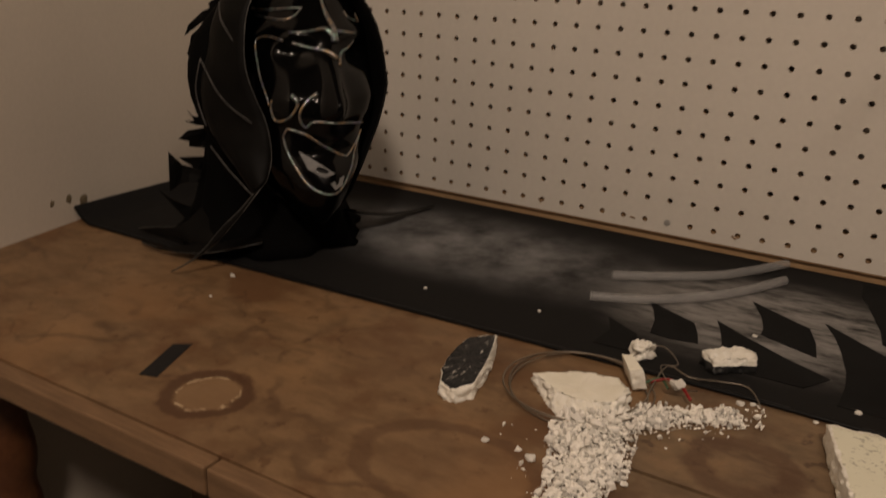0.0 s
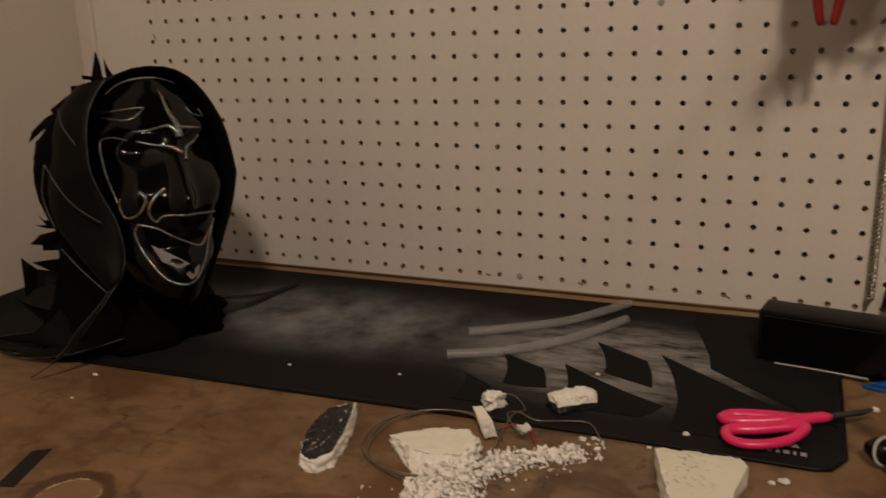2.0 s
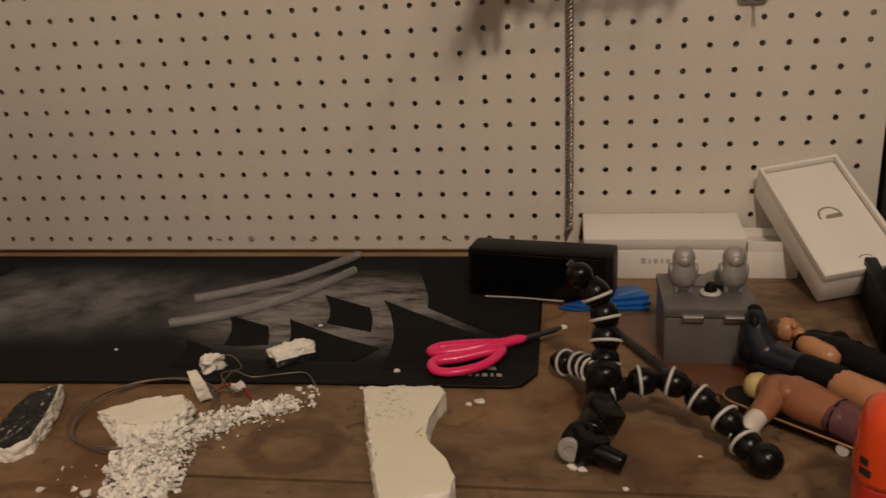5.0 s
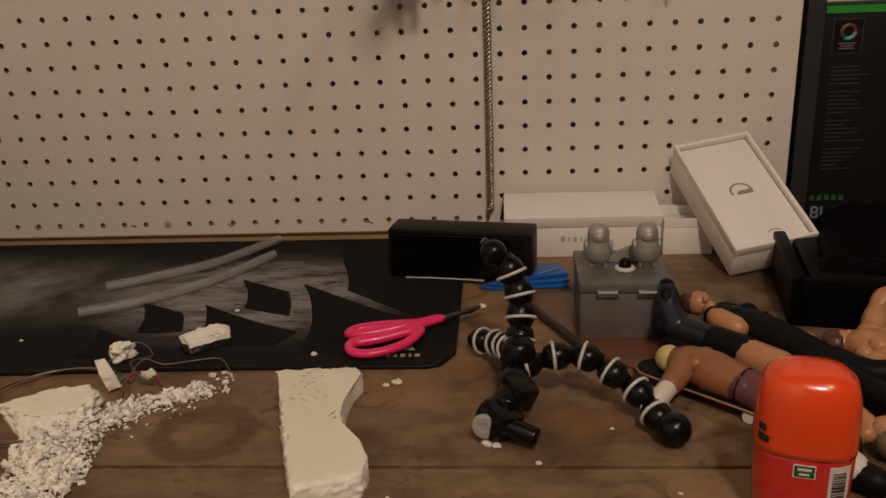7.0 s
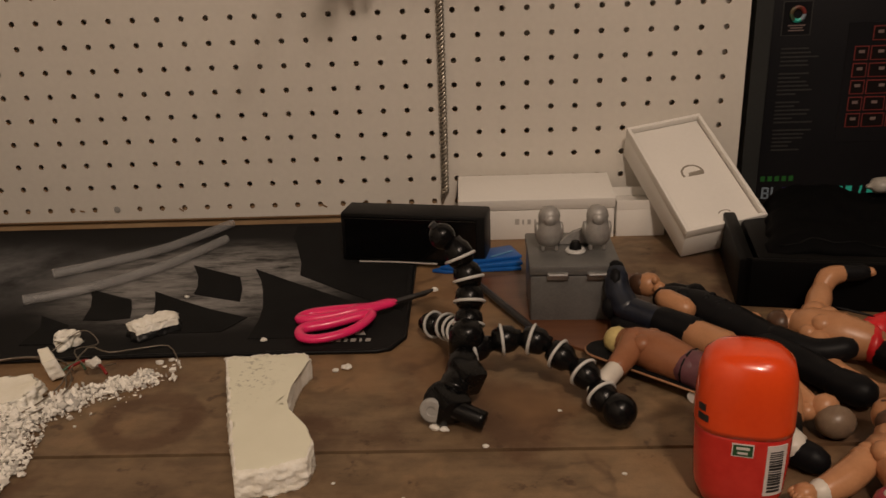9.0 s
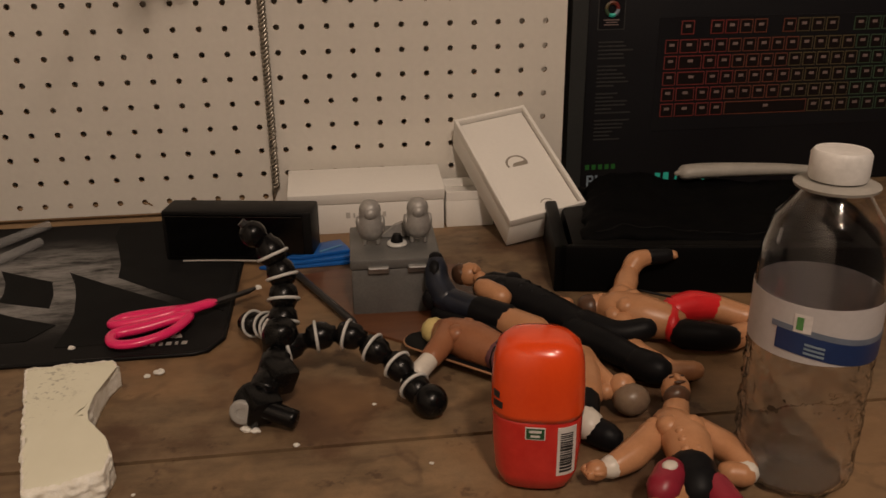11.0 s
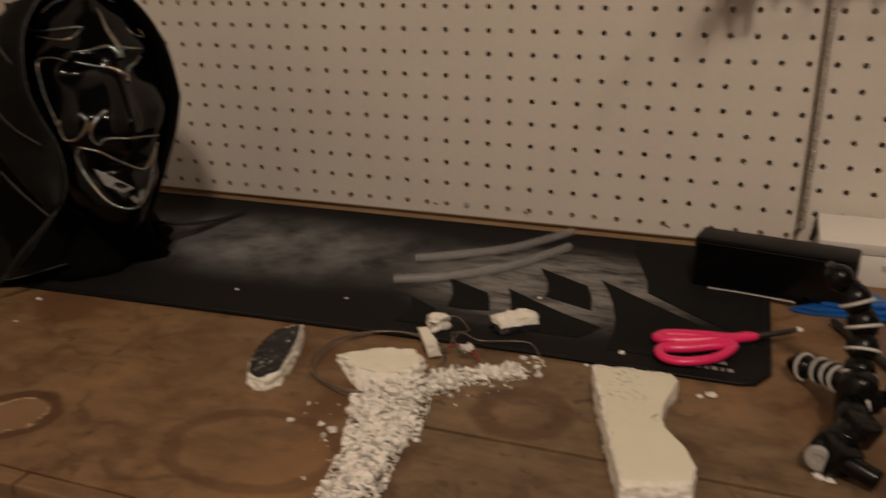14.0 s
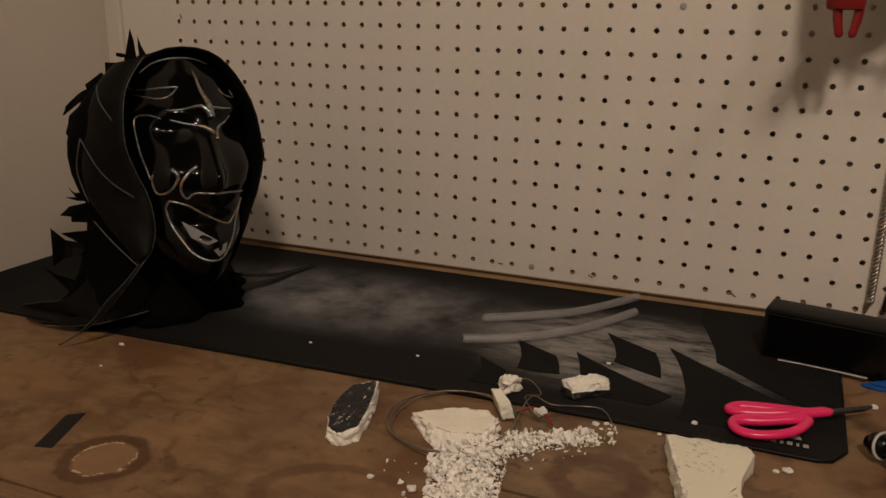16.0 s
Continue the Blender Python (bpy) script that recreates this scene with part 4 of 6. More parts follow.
    for j in range(m + 1):
        t = j / m
        ring = []
        for k in range(n):
            a = 2 * math.pi * k / n
            c, s = math.cos(a), math.sin(a)
            if c > 0 and s > 0:
                c, s = c ** 0.80, s ** 0.86
            grow = math.cos(t * math.pi / 2) ** 0.75 if t < 1 else 0.02
            sx = 0.063 * (0.95 + 0.06 * math.sin(math.pi * min(1, t * 1.6))) if c > 0 else 0.098 * (0.94 + 0.36 * math.sin(math.pi * t))
            wide = grow if c > 0 else math.sqrt(grow)
            y0 = -0.042 + 0.027 * s - (0.030 * c if c > 0 else 0.0)
            if c > 0 and s < 0:
                sx *= 1 + 0.6 * s
            x = -0.006 + sx * wide * c
            z = 0.172 + (0.107 if s > 0 else 0.125) * grow ** 0.8 * s
            y = y0 * (1 - t) + t * 0.085 + 0.005 * noise.noise(Vector((x * 30, z * 30, t * 3)))
            ring.append(bm.verts.new((x, y, z)))
        rings.append(ring)
    for a, b in zip(rings, rings[1:]):
        for k in range(n):
            bm.faces.new((a[k], a[(k + 1) % n], b[(k + 1) % n], b[k]))
    bm.faces.new(rings[-1])
    inner = [bm.verts.new((v.co.x * 0.95 - 0.0003, v.co.y + 0.006, 0.172 + (v.co.z - 0.172) * 0.955)) for v in rings[0]]
    deep = [bm.verts.new((v.co.x * 0.97, v.co.y + 0.04, 0.172 + (v.co.z - 0.172) * 0.95)) for v in inner]
    opening = [v.co.copy() for v in rings[0]]
    for k in range(n):
        q = (k + 1) % n
        bm.faces.new((rings[0][k], inner[k], inner[q], rings[0][q]))
        bm.faces.new((inner[k], deep[k], deep[q], inner[q]))
    hood = part("hood", bm, "cloth_black", ob, "black leather hood", smooth="all")
    part("hood_edge", sweep(opening, 0.0013, 6, True), "leather", hood, "piped leather edge", smooth="all")
    # neck cloth that spreads on the mat
    prof = ((0.068, 0.180), (0.070, 0.125), (0.074, 0.080), (0.084, 0.038), (0.096, 0.012), (0.108, 0.0012))
    bm = bmesh.new()
    rings = []
    n = 48
    for j, (r, z) in enumerate(prof):
        ring = []
        for k in range(n):
            a = 2 * math.pi * k / n
            fold = 1 + 0.07 * (j / 5) * math.sin(7 * a + 1) + 0.05 * (j / 5) * math.sin(12 * a)
            lean = -0.018 * (1 - j / 5)
            ring.append(bm.verts.new((r * fold * math.cos(a) * 0.92 - 0.040, r * fold * math.sin(a) * 0.86 + 0.026 + lean, z)))
        rings.append(ring)
    for a, b in zip(rings, rings[1:]):
        for k in range(n):
            bm.faces.new((a[k], a[(k + 1) % n], b[(k + 1) % n], b[k]))
    bm.faces.new(rings[0])
    bm.faces.new(rings[-1])
    part("neck_cloth", bm, "cloth_black", ob, "black neck cloth", smooth="all")
    # straps and tails
    side = flap(ob, [(-0.057, -0.060, 0.273), (-0.070, -0.064, 0.258), (-0.080, -0.068, 0.240), (-0.085, -0.073, 0.217), (-0.086, -0.077, 0.191), (-0.080, -0.081, 0.167), (-0.073, -0.085, 0.148), (-0.070, -0.090, 0.131), (-0.070, -0.094, 0.110), (-0.076, -0.098, 0.092)],
                [(-0.076, -0.030, 0.266), (-0.092, -0.025, 0.248), (-0.102, -0.020, 0.224), (-0.106, -0.020, 0.202), (-0.112, -0.020, 0.183), (-0.116, -0.025, 0.161), (-0.115, -0.035, 0.140), (-0.109, -0.050, 0.122), (-0.100, -0.070, 0.104), (-0.088, -0.095, 0.080)], "broad black leather side flap")
    flap(ob, [(-0.076, -0.098, 0.092), (-0.088, -0.100, 0.079), (-0.107, -0.096, 0.055), (-0.123, -0.087, 0.034), (-0.141, -0.075, 0.016), (-0.161, -0.063, 0.002)],
         [(-0.088, -0.095, 0.080), (-0.102, -0.093, 0.064), (-0.118, -0.087, 0.047), (-0.131, -0.079, 0.028), (-0.146, -0.070, 0.012), (-0.162, -0.062, 0.0015)], "long black pointed side tail", 0.002)
    for pts in ([(-0.096, -0.042, 0.247), (-0.096, -0.046, 0.231), (-0.087, -0.062, 0.210)], [(-0.114, -0.032, 0.196), (-0.106, -0.048, 0.172), (-0.097, -0.066, 0.157), (-0.083, -0.087, 0.145)], [(-0.114, -0.032, 0.196), (-0.119, -0.028, 0.165), (-0.114, -0.040, 0.135)], [(-0.114, -0.055, 0.119), (-0.104, -0.076, 0.102), (-0.089, -0.099, 0.082)]):
        part("flap_seam", sweep([p + Vector((-0.0036, -0.0052, 0)) for p in curve(pts, 6)], 0.00075, 5), "stitch", side, "grey curved seam on the flap", smooth="all")
    strap(ob, [(-0.090, 0.0, 0.05), (-0.125, -0.01, 0.020), (-0.150, 0.030, 0.010), (-0.172, 0.072, 0.004)], [0.05, 0.045, 0.03, 0.002], [(0, 1, 0.4), (-0.4, 1, 0.3), (-0.4, 0.8, 0.2), (-0.4, 0.8, 0.2)], "flat black tail on the mat")
    strap(ob, [(-0.07, -0.05, 0.02), (-0.12, -0.035, 0.012), (-0.155, -0.01, 0.005), (-0.175, 0.03, 0.003)], [0.03, 0.035, 0.02, 0.002], [(-0.3, -1, 0), (0, -1, 0), (0.4, -0.8, 0), (0.6, -0.8, 0)])
    strap(ob, [(0.03, -0.02, 0.030), (0.080, 0.000, 0.014), (0.125, 0.024, 0.005), (0.166, 0.042, 0.003)], [0.040, 0.024, 0.010, 0.002], [(0.2, -0.9, 0.2), (0.1, -0.9, 0.15), (0.3, -0.9, 0.2), (0.4, -0.9, 0)], "flat black tail on the mat")
    # torn leather scraps down the back of the hood
    for poly, y in TUFTS:
        tuft(ob, poly, y)


TUFTS = (
    ([(-0.050, 0.255), (-0.042, 0.285), (-0.039, 0.296), (-0.036, 0.284), (-0.033, 0.255)], 0.045),
    ([(-0.056, 0.272), (-0.045, 0.270), (-0.042, 0.265), (-0.056, 0.268)], 0.044),
    ([(-0.031, 0.288), (-0.028, 0.279), (-0.020, 0.262), (-0.030, 0.262), (-0.031, 0.276)], 0.046),
    ([(-0.068, 0.262), (-0.052, 0.261), (-0.042, 0.245), (-0.070, 0.240)], 0.043),
    ([(-0.091, 0.240), (-0.073, 0.252), (-0.055, 0.234), (-0.086, 0.222)], 0.044),
    ([(-0.116, 0.209), (-0.110, 0.221), (-0.097, 0.232), (-0.080, 0.240), (-0.078, 0.222), (-0.098, 0.222), (-0.107, 0.215)], 0.045),
    ([(-0.112, 0.219), (-0.113, 0.210), (-0.102, 0.223)], 0.046),
    ([(-0.114, 0.191), (-0.109, 0.209), (-0.092, 0.223), (-0.070, 0.216), (-0.070, 0.174), (-0.098, 0.150)], 0.047),
    ([(-0.119, 0.135), (-0.113, 0.128), (-0.102, 0.127), (-0.080, 0.124), (-0.085, 0.114), (-0.111, 0.119), (-0.122, 0.124), (-0.112, 0.123)], 0.045),
    ([(-0.130, 0.106), (-0.120, 0.114), (-0.100, 0.116), (-0.080, 0.112), (-0.085, 0.090), (-0.100, 0.094), (-0.119, 0.097), (-0.119, 0.103)], 0.044),
    ([(-0.131, 0.086), (-0.103, 0.085), (-0.082, 0.092), (-0.080, 0.064), (-0.113, 0.072)], 0.046),
    ([(-0.141, 0.094), (-0.127, 0.078), (-0.105, 0.071), (-0.085, 0.066), (-0.085, 0.052), (-0.115, 0.060), (-0.131, 0.059), (-0.143, 0.052)], 0.043),
    ([(-0.154, 0.055), (-0.139, 0.042), (-0.100, 0.020), (-0.110, 0.010), (-0.130, 0.022)], 0.045),
)

masked_hood()

# ---- things at the right end of the bench ----
M["orange"] = surface("orange_cap", (0.80, 0.075, 0.012), (0.75, 0.062, 0.010), 0.22, bump=0.02, coat=0.3)
M["orange_clear"] = surface("orange_clear_shell", (0.74, 0.045, 0.030), (0.60, 0.022, 0.018), 0.2, scale=70, fine=200, bump=0.05, coat=0.3, spread=(0.3, 0.7), transmission=0.12)
M["green"] = surface("dark_green_print", (0.02, 0.085, 0.03), None, 0.4)
M["paper"] = surface("white_label", (0.75, 0.70, 0.68), None, 0.5)
M["ink"] = surface("black_ink", (0.02, 0.02, 0.02), None, 0.5)
M["carton"] = surface("black_carton", (0.008, 0.008, 0.010), (0.011, 0.011, 0.013), 0.5, scale=10, bump=0.05, spec=0.12)
M["carton_side"] = surface("dark_grey_carton", (0.018, 0.020, 0.020), (0.012, 0.014, 0.014), 0.6, scale=10)
M["keyprint"] = surface("printed_keys", (0.011, 0.0075, 0.0075), None, 0.5, spec=0.12)
M["legend"] = surface("printed_key_legend", (0.21, 0.15, 0.14), None, 0.5)
M["neon"] = surface("bright_green_print", (0.02, 0.34, 0.04), None, 0.5)
M["greendim"] = surface("dim_green_print", (0.014, 0.13, 0.02), None, 0.5)
M["teal"] = surface("teal_print", (0.03, 0.55, 0.45), None, 0.5)
M["pale"] = surface("pale_blue_print", (0.22, 0.29, 0.36), None, 0.5)
M["dimtext"] = surface("dim_print", (0.027, 0.027, 0.026), None, 0.6)
for k, c in (("hue_red", (0.18, 0.024, 0.020)), ("hue_orange", (0.15, 0.042, 0.022)), ("hue_yellow", (0.10, 0.075, 0.032)), ("hue_violet", (0.08, 0.05, 0.30)), ("hue_green", (0.045, 0.085, 0.045))):
    M[k] = surface(k + "_print", c, None, 0.5)
M["bag"] = surface("cloudy_plastic", (0.42, 0.40, 0.36), (0.34, 0.32, 0.29), 0.4, transmission=0.15, scale=60, bump=0.3)
M["pet"] = glass_material("clear_bottle", (0.95, 0.95, 0.96), 0.03, 1.42)
M["cap"] = surface("white_cap", (0.75, 0.73, 0.71), None, 0.4)
M["label_white"] = surface("white_film", (0.52, 0.49, 0.49), (0.46, 0.43, 0.43), 0.35, bump=0.05)
M["label_blue"] = surface("navy_film", (0.015, 0.03, 0.10), (0.02, 0.04, 0.13), 0.35, bump=0.05)
M["label_grey"] = surface("slate_film", (0.16, 0.19, 0.25), None, 0.35, bump=0.05)
M["satin"] = surface("black_satin_plastic", (0.002, 0.002, 0.0022), (0.003, 0.003, 0.0032), 0.42, scale=30, bump=0.15, spec=0.07)


def speaker():
    ob = thing("speaker", "oblong black speaker standing on the mat edge", "speaker", pose(0.3415, -0.117, 0.0036, 0, 0, -10.5))
    part("body", box(0.141, 0.036, 0.0490, 0.0025), "black", ob, smooth=True)
    part("front_panel", box(0.129, 0.0012, 0.0400, 0.0005, at=pose(-0.002, -0.0184, 0.0045)), "gloss", ob, "darker glossy front panel")
    for z in (0.0032, 0.0452):
        part("trim_line", box(0.131, 0.0016, 0.0010, 0.0003, at=pose(-0.002, -0.0184, z)), "satin", ob)


def blue_slats():
    ob = thing("blue_clips", "stack of flat blue plastic clips", "plastic clips", pose(0.398, -0.141, 0, 0, 0, 6))
    for i, (dx, dy, a, w) in enumerate(((0, 0, 0, 0.084), (0.004, 0.001, 5, 0.078), (0.012, 0.006, 12, 0.060))):
        poly = [(-w / 2, -0.006), (-w / 2 + 0.012, -0.0125), (w / 2, -0.0155), (w / 2, 0.0155), (w / 2 - 0.03, 0.0150), (-w / 2 + 0.02, 0.004)]
        part("clip", prism(poly, 0, 0.0032, 0.0008, at=pose(dx, dy, 0.0036 * i + 0.0005, 0, 0, a)), "blue", ob, smooth=True)
    part("stripe", box(0.026, 0.003, 0.0006, 0.0002, at=pose(0.026, 0.003, 0.0112, 0, 0, 30)), "bluepale", ob, "paler blue stripe")


M["bluepale"] = surface("pale_blue_stripe", (0.10, 0.30, 0.55), None, 0.4)


def white_boxes():
    ob = thing("white_carton", "long white card box lying against the pegboard", "box", pose(0.4625, -0.0385, 0))
    part("base", box(0.159, 0.0535, 0.0315, 0.0008), "white", ob, smooth=True)
    part("lid", box(0.1604, 0.0590, 0.0120, 0.0010, at=pose(0, -0.0272, 0.0318, 10.6) @ pose(0, 0.0295, 0)), "white", ob, "lid sitting ajar, tipped up at the pegboard", smooth=True)
    for i, w in enumerate((0.0045, 0.0018, 0.0035, 0.002, 0.004, 0.004, 0.0035)):
        part("print_bar", box(w, 0.0003, 0.0052 if i else 0.006, at=pose(-0.020 + i * 0.0062, -0.0270, 0.0165)), "paleprint", ob)
    t = thing("white_tray", "small open white card tray beside the long box", "box", pose(0.5695, -0.0385, 0))
    part("body", box(0.050, 0.051, 0.029, 0.0010), "white", t, smooth=True)
    for x, y, sx, sy in ((0, -0.0245, 0.05, 0.002), (0, 0.0245, 0.05, 0.002), (-0.024, 0, 0.002, 0.047), (0.024, 0, 0.002, 0.047)):
        part("rim", box(sx, sy, 0.0095, 0.0004, at=pose(x, y, 0.0290)), "white", t)
    # the phone box that leans over them, its empty inside up
    w, l, h = 0.081, 0.151, 0.037
    b = thing("open_box", "open empty white box leaning against the pegboard", "box", pose(0.595, -0.130, 0.0012, 28.1, -7.1, 11.3))
    part("body", box(w, l, h - 0.0094, 0.0012, at=pose(w / 2, l / 2, 0)), "white", b, smooth=True)
    rim = 0.0035
    for x, y, sx, sy in ((w / 2, rim / 2, w, rim), (w / 2, l - rim / 2, w, rim), (rim / 2, l / 2, rim, l - 2 * rim), (w - rim / 2, l / 2, rim, l - 2 * rim)):
        part("rim", box(sx, sy, 0.0098, 0.0006, at=pose(x, y, h - 0.0098)), "white", b, smooth=True)
    inset = box(w - 0.0085, l - 0.0085, 0.0040, 0.0012, at=pose(w / 2, l / 2, h - 0.0096))
    part("tray", inset, "white", b, smooth=True)
    arc = [(w / 2 + 0.0105 * math.cos(a), l * 0.50 + 0.0105 * math.sin(a), h - 0.0056) for a in np.linspace(-0.3, 3.5, 16)]
    part("finger_notch", sweep(arc, 0.0011, 6, squash=0.4), "shadecard", b, "finger notch with its shaded cut drawn dark", smooth="all")
    part("notch_flap", prism([(w / 2 - 0.006, l * 0.5 - 0.004), (w / 2 + 0.010, l * 0.5 - 0.0045), (w / 2 + 0.010, l * 0.5 + 0.001), (w / 2 - 0.004, l * 0.5)], h - 0.0057, h - 0.0048), "shadecard", b, "folded notch flap")
    arc = [(w * 0.58 + 0.006 * math.cos(a), 0.0165 + 0.004 * math.sin(a), h - 0.0056) for a in np.linspace(0.2, 2.9, 8)]
    part("finger_notch", sweep(arc, 0.0006, 5), "shadecard", b, smooth="all")


# the white card again, darkened as the shade in the notch cuts and flap
M["shadecard"] = surface("card_in_shade", (0.30, 0.27, 0.22), (0.24, 0.21, 0.17), 0.7)


def metal_box():
    ob = thing("grey_metal_box", "grey metal hinged box with two small silver birds on top", "metal box", pose(0.4775, -0.2265, 0, 0, 0, -1.5))
    part("body", box(0.071, 0.078, 0.041, 0.0015), "grey", ob, smooth=True)
    part("lid", box(0.073, 0.080, 0.0085, 0.0015, at=pose(0, 0, 0.0415)), "grey", ob, smooth=True)
    for x in (-0.014, 0.018):
        hinge = part("hinge", box(0.017, 0.0030, 0.0055, 0.0006, at=pose(x, -0.0405, 0.0385)), "steel", ob, "bright steel hinge")
        part("hinge_pin", sweep([(x - 0.0075, -0.0422, 0.0430), (x + 0.0075, -0.0422, 0.0430)], 0.0016, 8), "steel", hinge, smooth=True)
    for x, y in ((-0.0185, 0.004), (0.0210, 0.004)):
        bm = lathe([(0.001, 0.0035), (0.0085, 0.005), (0.0112, 0.011), (0.0112, 0.017), (0.0095, 0.0225), (0.0086, 0.0255), (0.0092, 0.0285), (0.0084, 0.0325), (0.0058, 0.0360), (0.001, 0.0375)], 18)
        blob((0, -0.0058, 0.0272), (0.0058, 0.0052, 0.0058), bm=bm)
        for s in (-1, 1):
            blob((s * 0.0090, 0.001, 0.015), (0.0030, 0.0062, 0.0088), (0, s * 8, 0), bm=bm)
            lathe([(0.0012, 0), (0.0020, 0.001), (0.0016, 0.007), (0.0022, 0.009)], 8, bm=bm, at=pose(s * 0.0055, -0.0045, 0))
        b = part("silver_bird", bm, "silver", at=pose(0.4775 + x, -0.232 + y, 0.0502), smooth="all")
        tagged(b, "small round silver bird figure standing on the metal box", "bird figure", "silver birds")
    knob = thing("black_dial", "small black dial with a white ring on the metal box", "dial", pose(0.4800, -0.236, 0.0502))
    part("ring", lathe([(0.0078, 0), (0.0085, 0.0012), (0.0078, 0.0026), (0.0050, 0.0030)], 18), "white_ring", knob, "white ring", smooth=True)
    part("cone", lathe([(0.0052, 0.0028), (0.0048, 0.0060), (0.0030, 0.0096), (0.001, 0.0100)], 14), "black", knob, smooth=True)
    w = part("grey_wedge", prism([(-0.016, 0), (0.016, 0), (0.012, 0.016), (-0.002, 0.011)], -0.002, 0.002, 0.0006, at=pose(0.4820, -0.2160, 0.0502, 90)), "silver")
    tagged(w, "grey metal wedge on the metal box between the birds", "metal piece")
    bd = part("brown_board", prism([(0.392, -0.176), (0.432, -0.166), (0.545, -0.170), (0.545, -0.330), (0.492, -0.330), (0.446, -0.291), (0.406, -0.206)], 0.0004, 0.0030, 0.0004), "redwood")
    bd.location.z = -0.0006
    tagged(bd, "thin red-brown varnished board under the metal box", "board")
    st = part("dark_stick", sweep([(0.392, -0.178, 0.0062), (0.440, -0.286, 0.0062)], 0.0030, 8, round_ends=True), "blacksteel", smooth=True)
    tagged(st, "thin dark stick along the edge of the brown board", "stick")


def ball_leg(parent, pts, r, rings=True):
    """A bendy tripod leg: ball joints in a row, each with a pale ring."""
    for i, p in enumerate(pts):
        p = Vector(p)
        nxt = Vector(pts[min(i + 1, len(pts) - 1)]) - Vector(pts[max(i - 1, 0)])
        turn = nxt.to_track_quat("Z", "Y").to_matrix().to_4x4()
        at = Matrix.Translation(p) @ turn
        prof = [(0.25 * r, -1.05 * r), (0.72 * r, -0.9 * r), (0.98 * r, -0.35 * r), (1.0 * r, 0.1 * r), (0.90 * r, 0.55 * r), (0.62 * r, 0.85 * r), (0.55 * r, 1.15 * r)]
        joint = part("ball_joint", lathe(prof, 16, at=at), "rubber", parent, smooth="all")
        if rings:
            ring = [at @ Vector((1.05 * r * math.cos(a), 1.05 * r * math.sin(a), -0.28 * r)) for a in np.linspace(0, 2 * math.pi, 19)[:-1]]
            part("ring", sweep(ring, 0.125 * r, 6, True), "white_ring", joint, "pale grey ring", smooth="all")


def along(points, n):
    """n places evenly spread on a smooth line."""
    line = curve(points, 12)
    far = [0.0]
    for a, b in zip(line, line[1:]):
        far.append(far[-1] + (b - a).length)
    return [Vector([float(np.interp(far[-1] * k / (n - 1), far, [p[c] for p in line])) for c in range(3)]) for k in range(n)]


def tripod():
    ob = thing("bendy_tripod", "small black bendy tripod with ball joints and pale rings", "tripod")
    part("hub", lathe([(0.004, -0.016), (0.0105, -0.014), (0.0120, -0.004), (0.0125, 0.006), (0.0095, 0.014), (0.005, 0.017)], 18, at=pose(0.389, -0.364, 0.034, 10, 8, 0)), "rubber", ob, smooth="all")
    ball_leg(ob, along([(0.391, -0.348, 0.043), (0.392, -0.338, 0.057), (0.391, -0.330, 0.071), (0.385, -0.325, 0.085)], 4), 0.0102)
    part("top_knob", blob((0.3735, -0.322, 0.0975), (0.0095, 0.0095, 0.0095), sub=3), "rubber", ob, smooth="all")
    part("screw", sweep([(0.3700, -0.322, 0.103), (0.366, -0.322, 0.107)], 0.0030, 10), "blacksteel", ob, smooth=True)
    ball_leg(ob, along([(0.396, -0.366, 0.031), (0.412, -0.362, 0.034), (0.432, -0.361, 0.035), (0.450, -0.372, 0.029), (0.468, -0.386, 0.020), (0.478, -0.404, 0.0125)], 6), 0.0098)
    part("foot", blob((0.486, -0.418, 0.0110), (0.0112, 0.0112, 0.0110), sub=3), "rubber", ob, smooth="all")
    ball_leg(ob, along([(0.384, -0.330, 0.026), (0.376, -0.306, 0.018), (0.362, -0.290, 0.013)], 4), 0.0095)
    part("lower_arm", sweep(curve([(0.388, -0.376, 0.030), (0.384, -0.392, 0.024), (0.379, -0.406, 0.018)], 5), [0.0088] * 2 + [0.0108] * 3 + [0.0098] * 2 + [0.0112] * 4, 8), "rubber", ob, smooth="all")
    cl = part("clamp", sweep(curve([(0.368, -0.404, 0.0155), (0.381, -0.416, 0.0135), (0.400, -0.424, 0.0085)], 5), [0.0112, 0.0112, 0.0105, 0.0090, 0.0075, 0.0066, 0.0064, 0.0064, 0.0062, 0.0062, 0.0060], 14), "rubber", ob, smooth="all")
    cap_at = Matrix.Translation((0.3668, -0.4150, 0.0125)) @ Vector((-0.25, -0.95, 0.15)).to_track_quat("Z", "Y").to_matrix().to_4x4()
    for q, r in (((0.3845, -0.391, 0.0245), 0.0118), ((0.373, -0.409, 0.0150), 0.0122)):
        part("knuckle", box(r * 1.7, r * 1.7, r * 1.7, 0.0028, at=pose(q[0], q[1], q[2] - r * 0.85, 20, 12, 35)), "rubber", ob, smooth=True)
    part("end_cap", lathe([(0.0082, -0.001), (0.0082, 0.0032), (0.0070, 0.0042), (0.0035, 0.0042), (0.0030, 0.0034), (0.001, 0.0034)], 20, at=cap_at), "greyprint", cl, "grey round end cap", smooth=True)


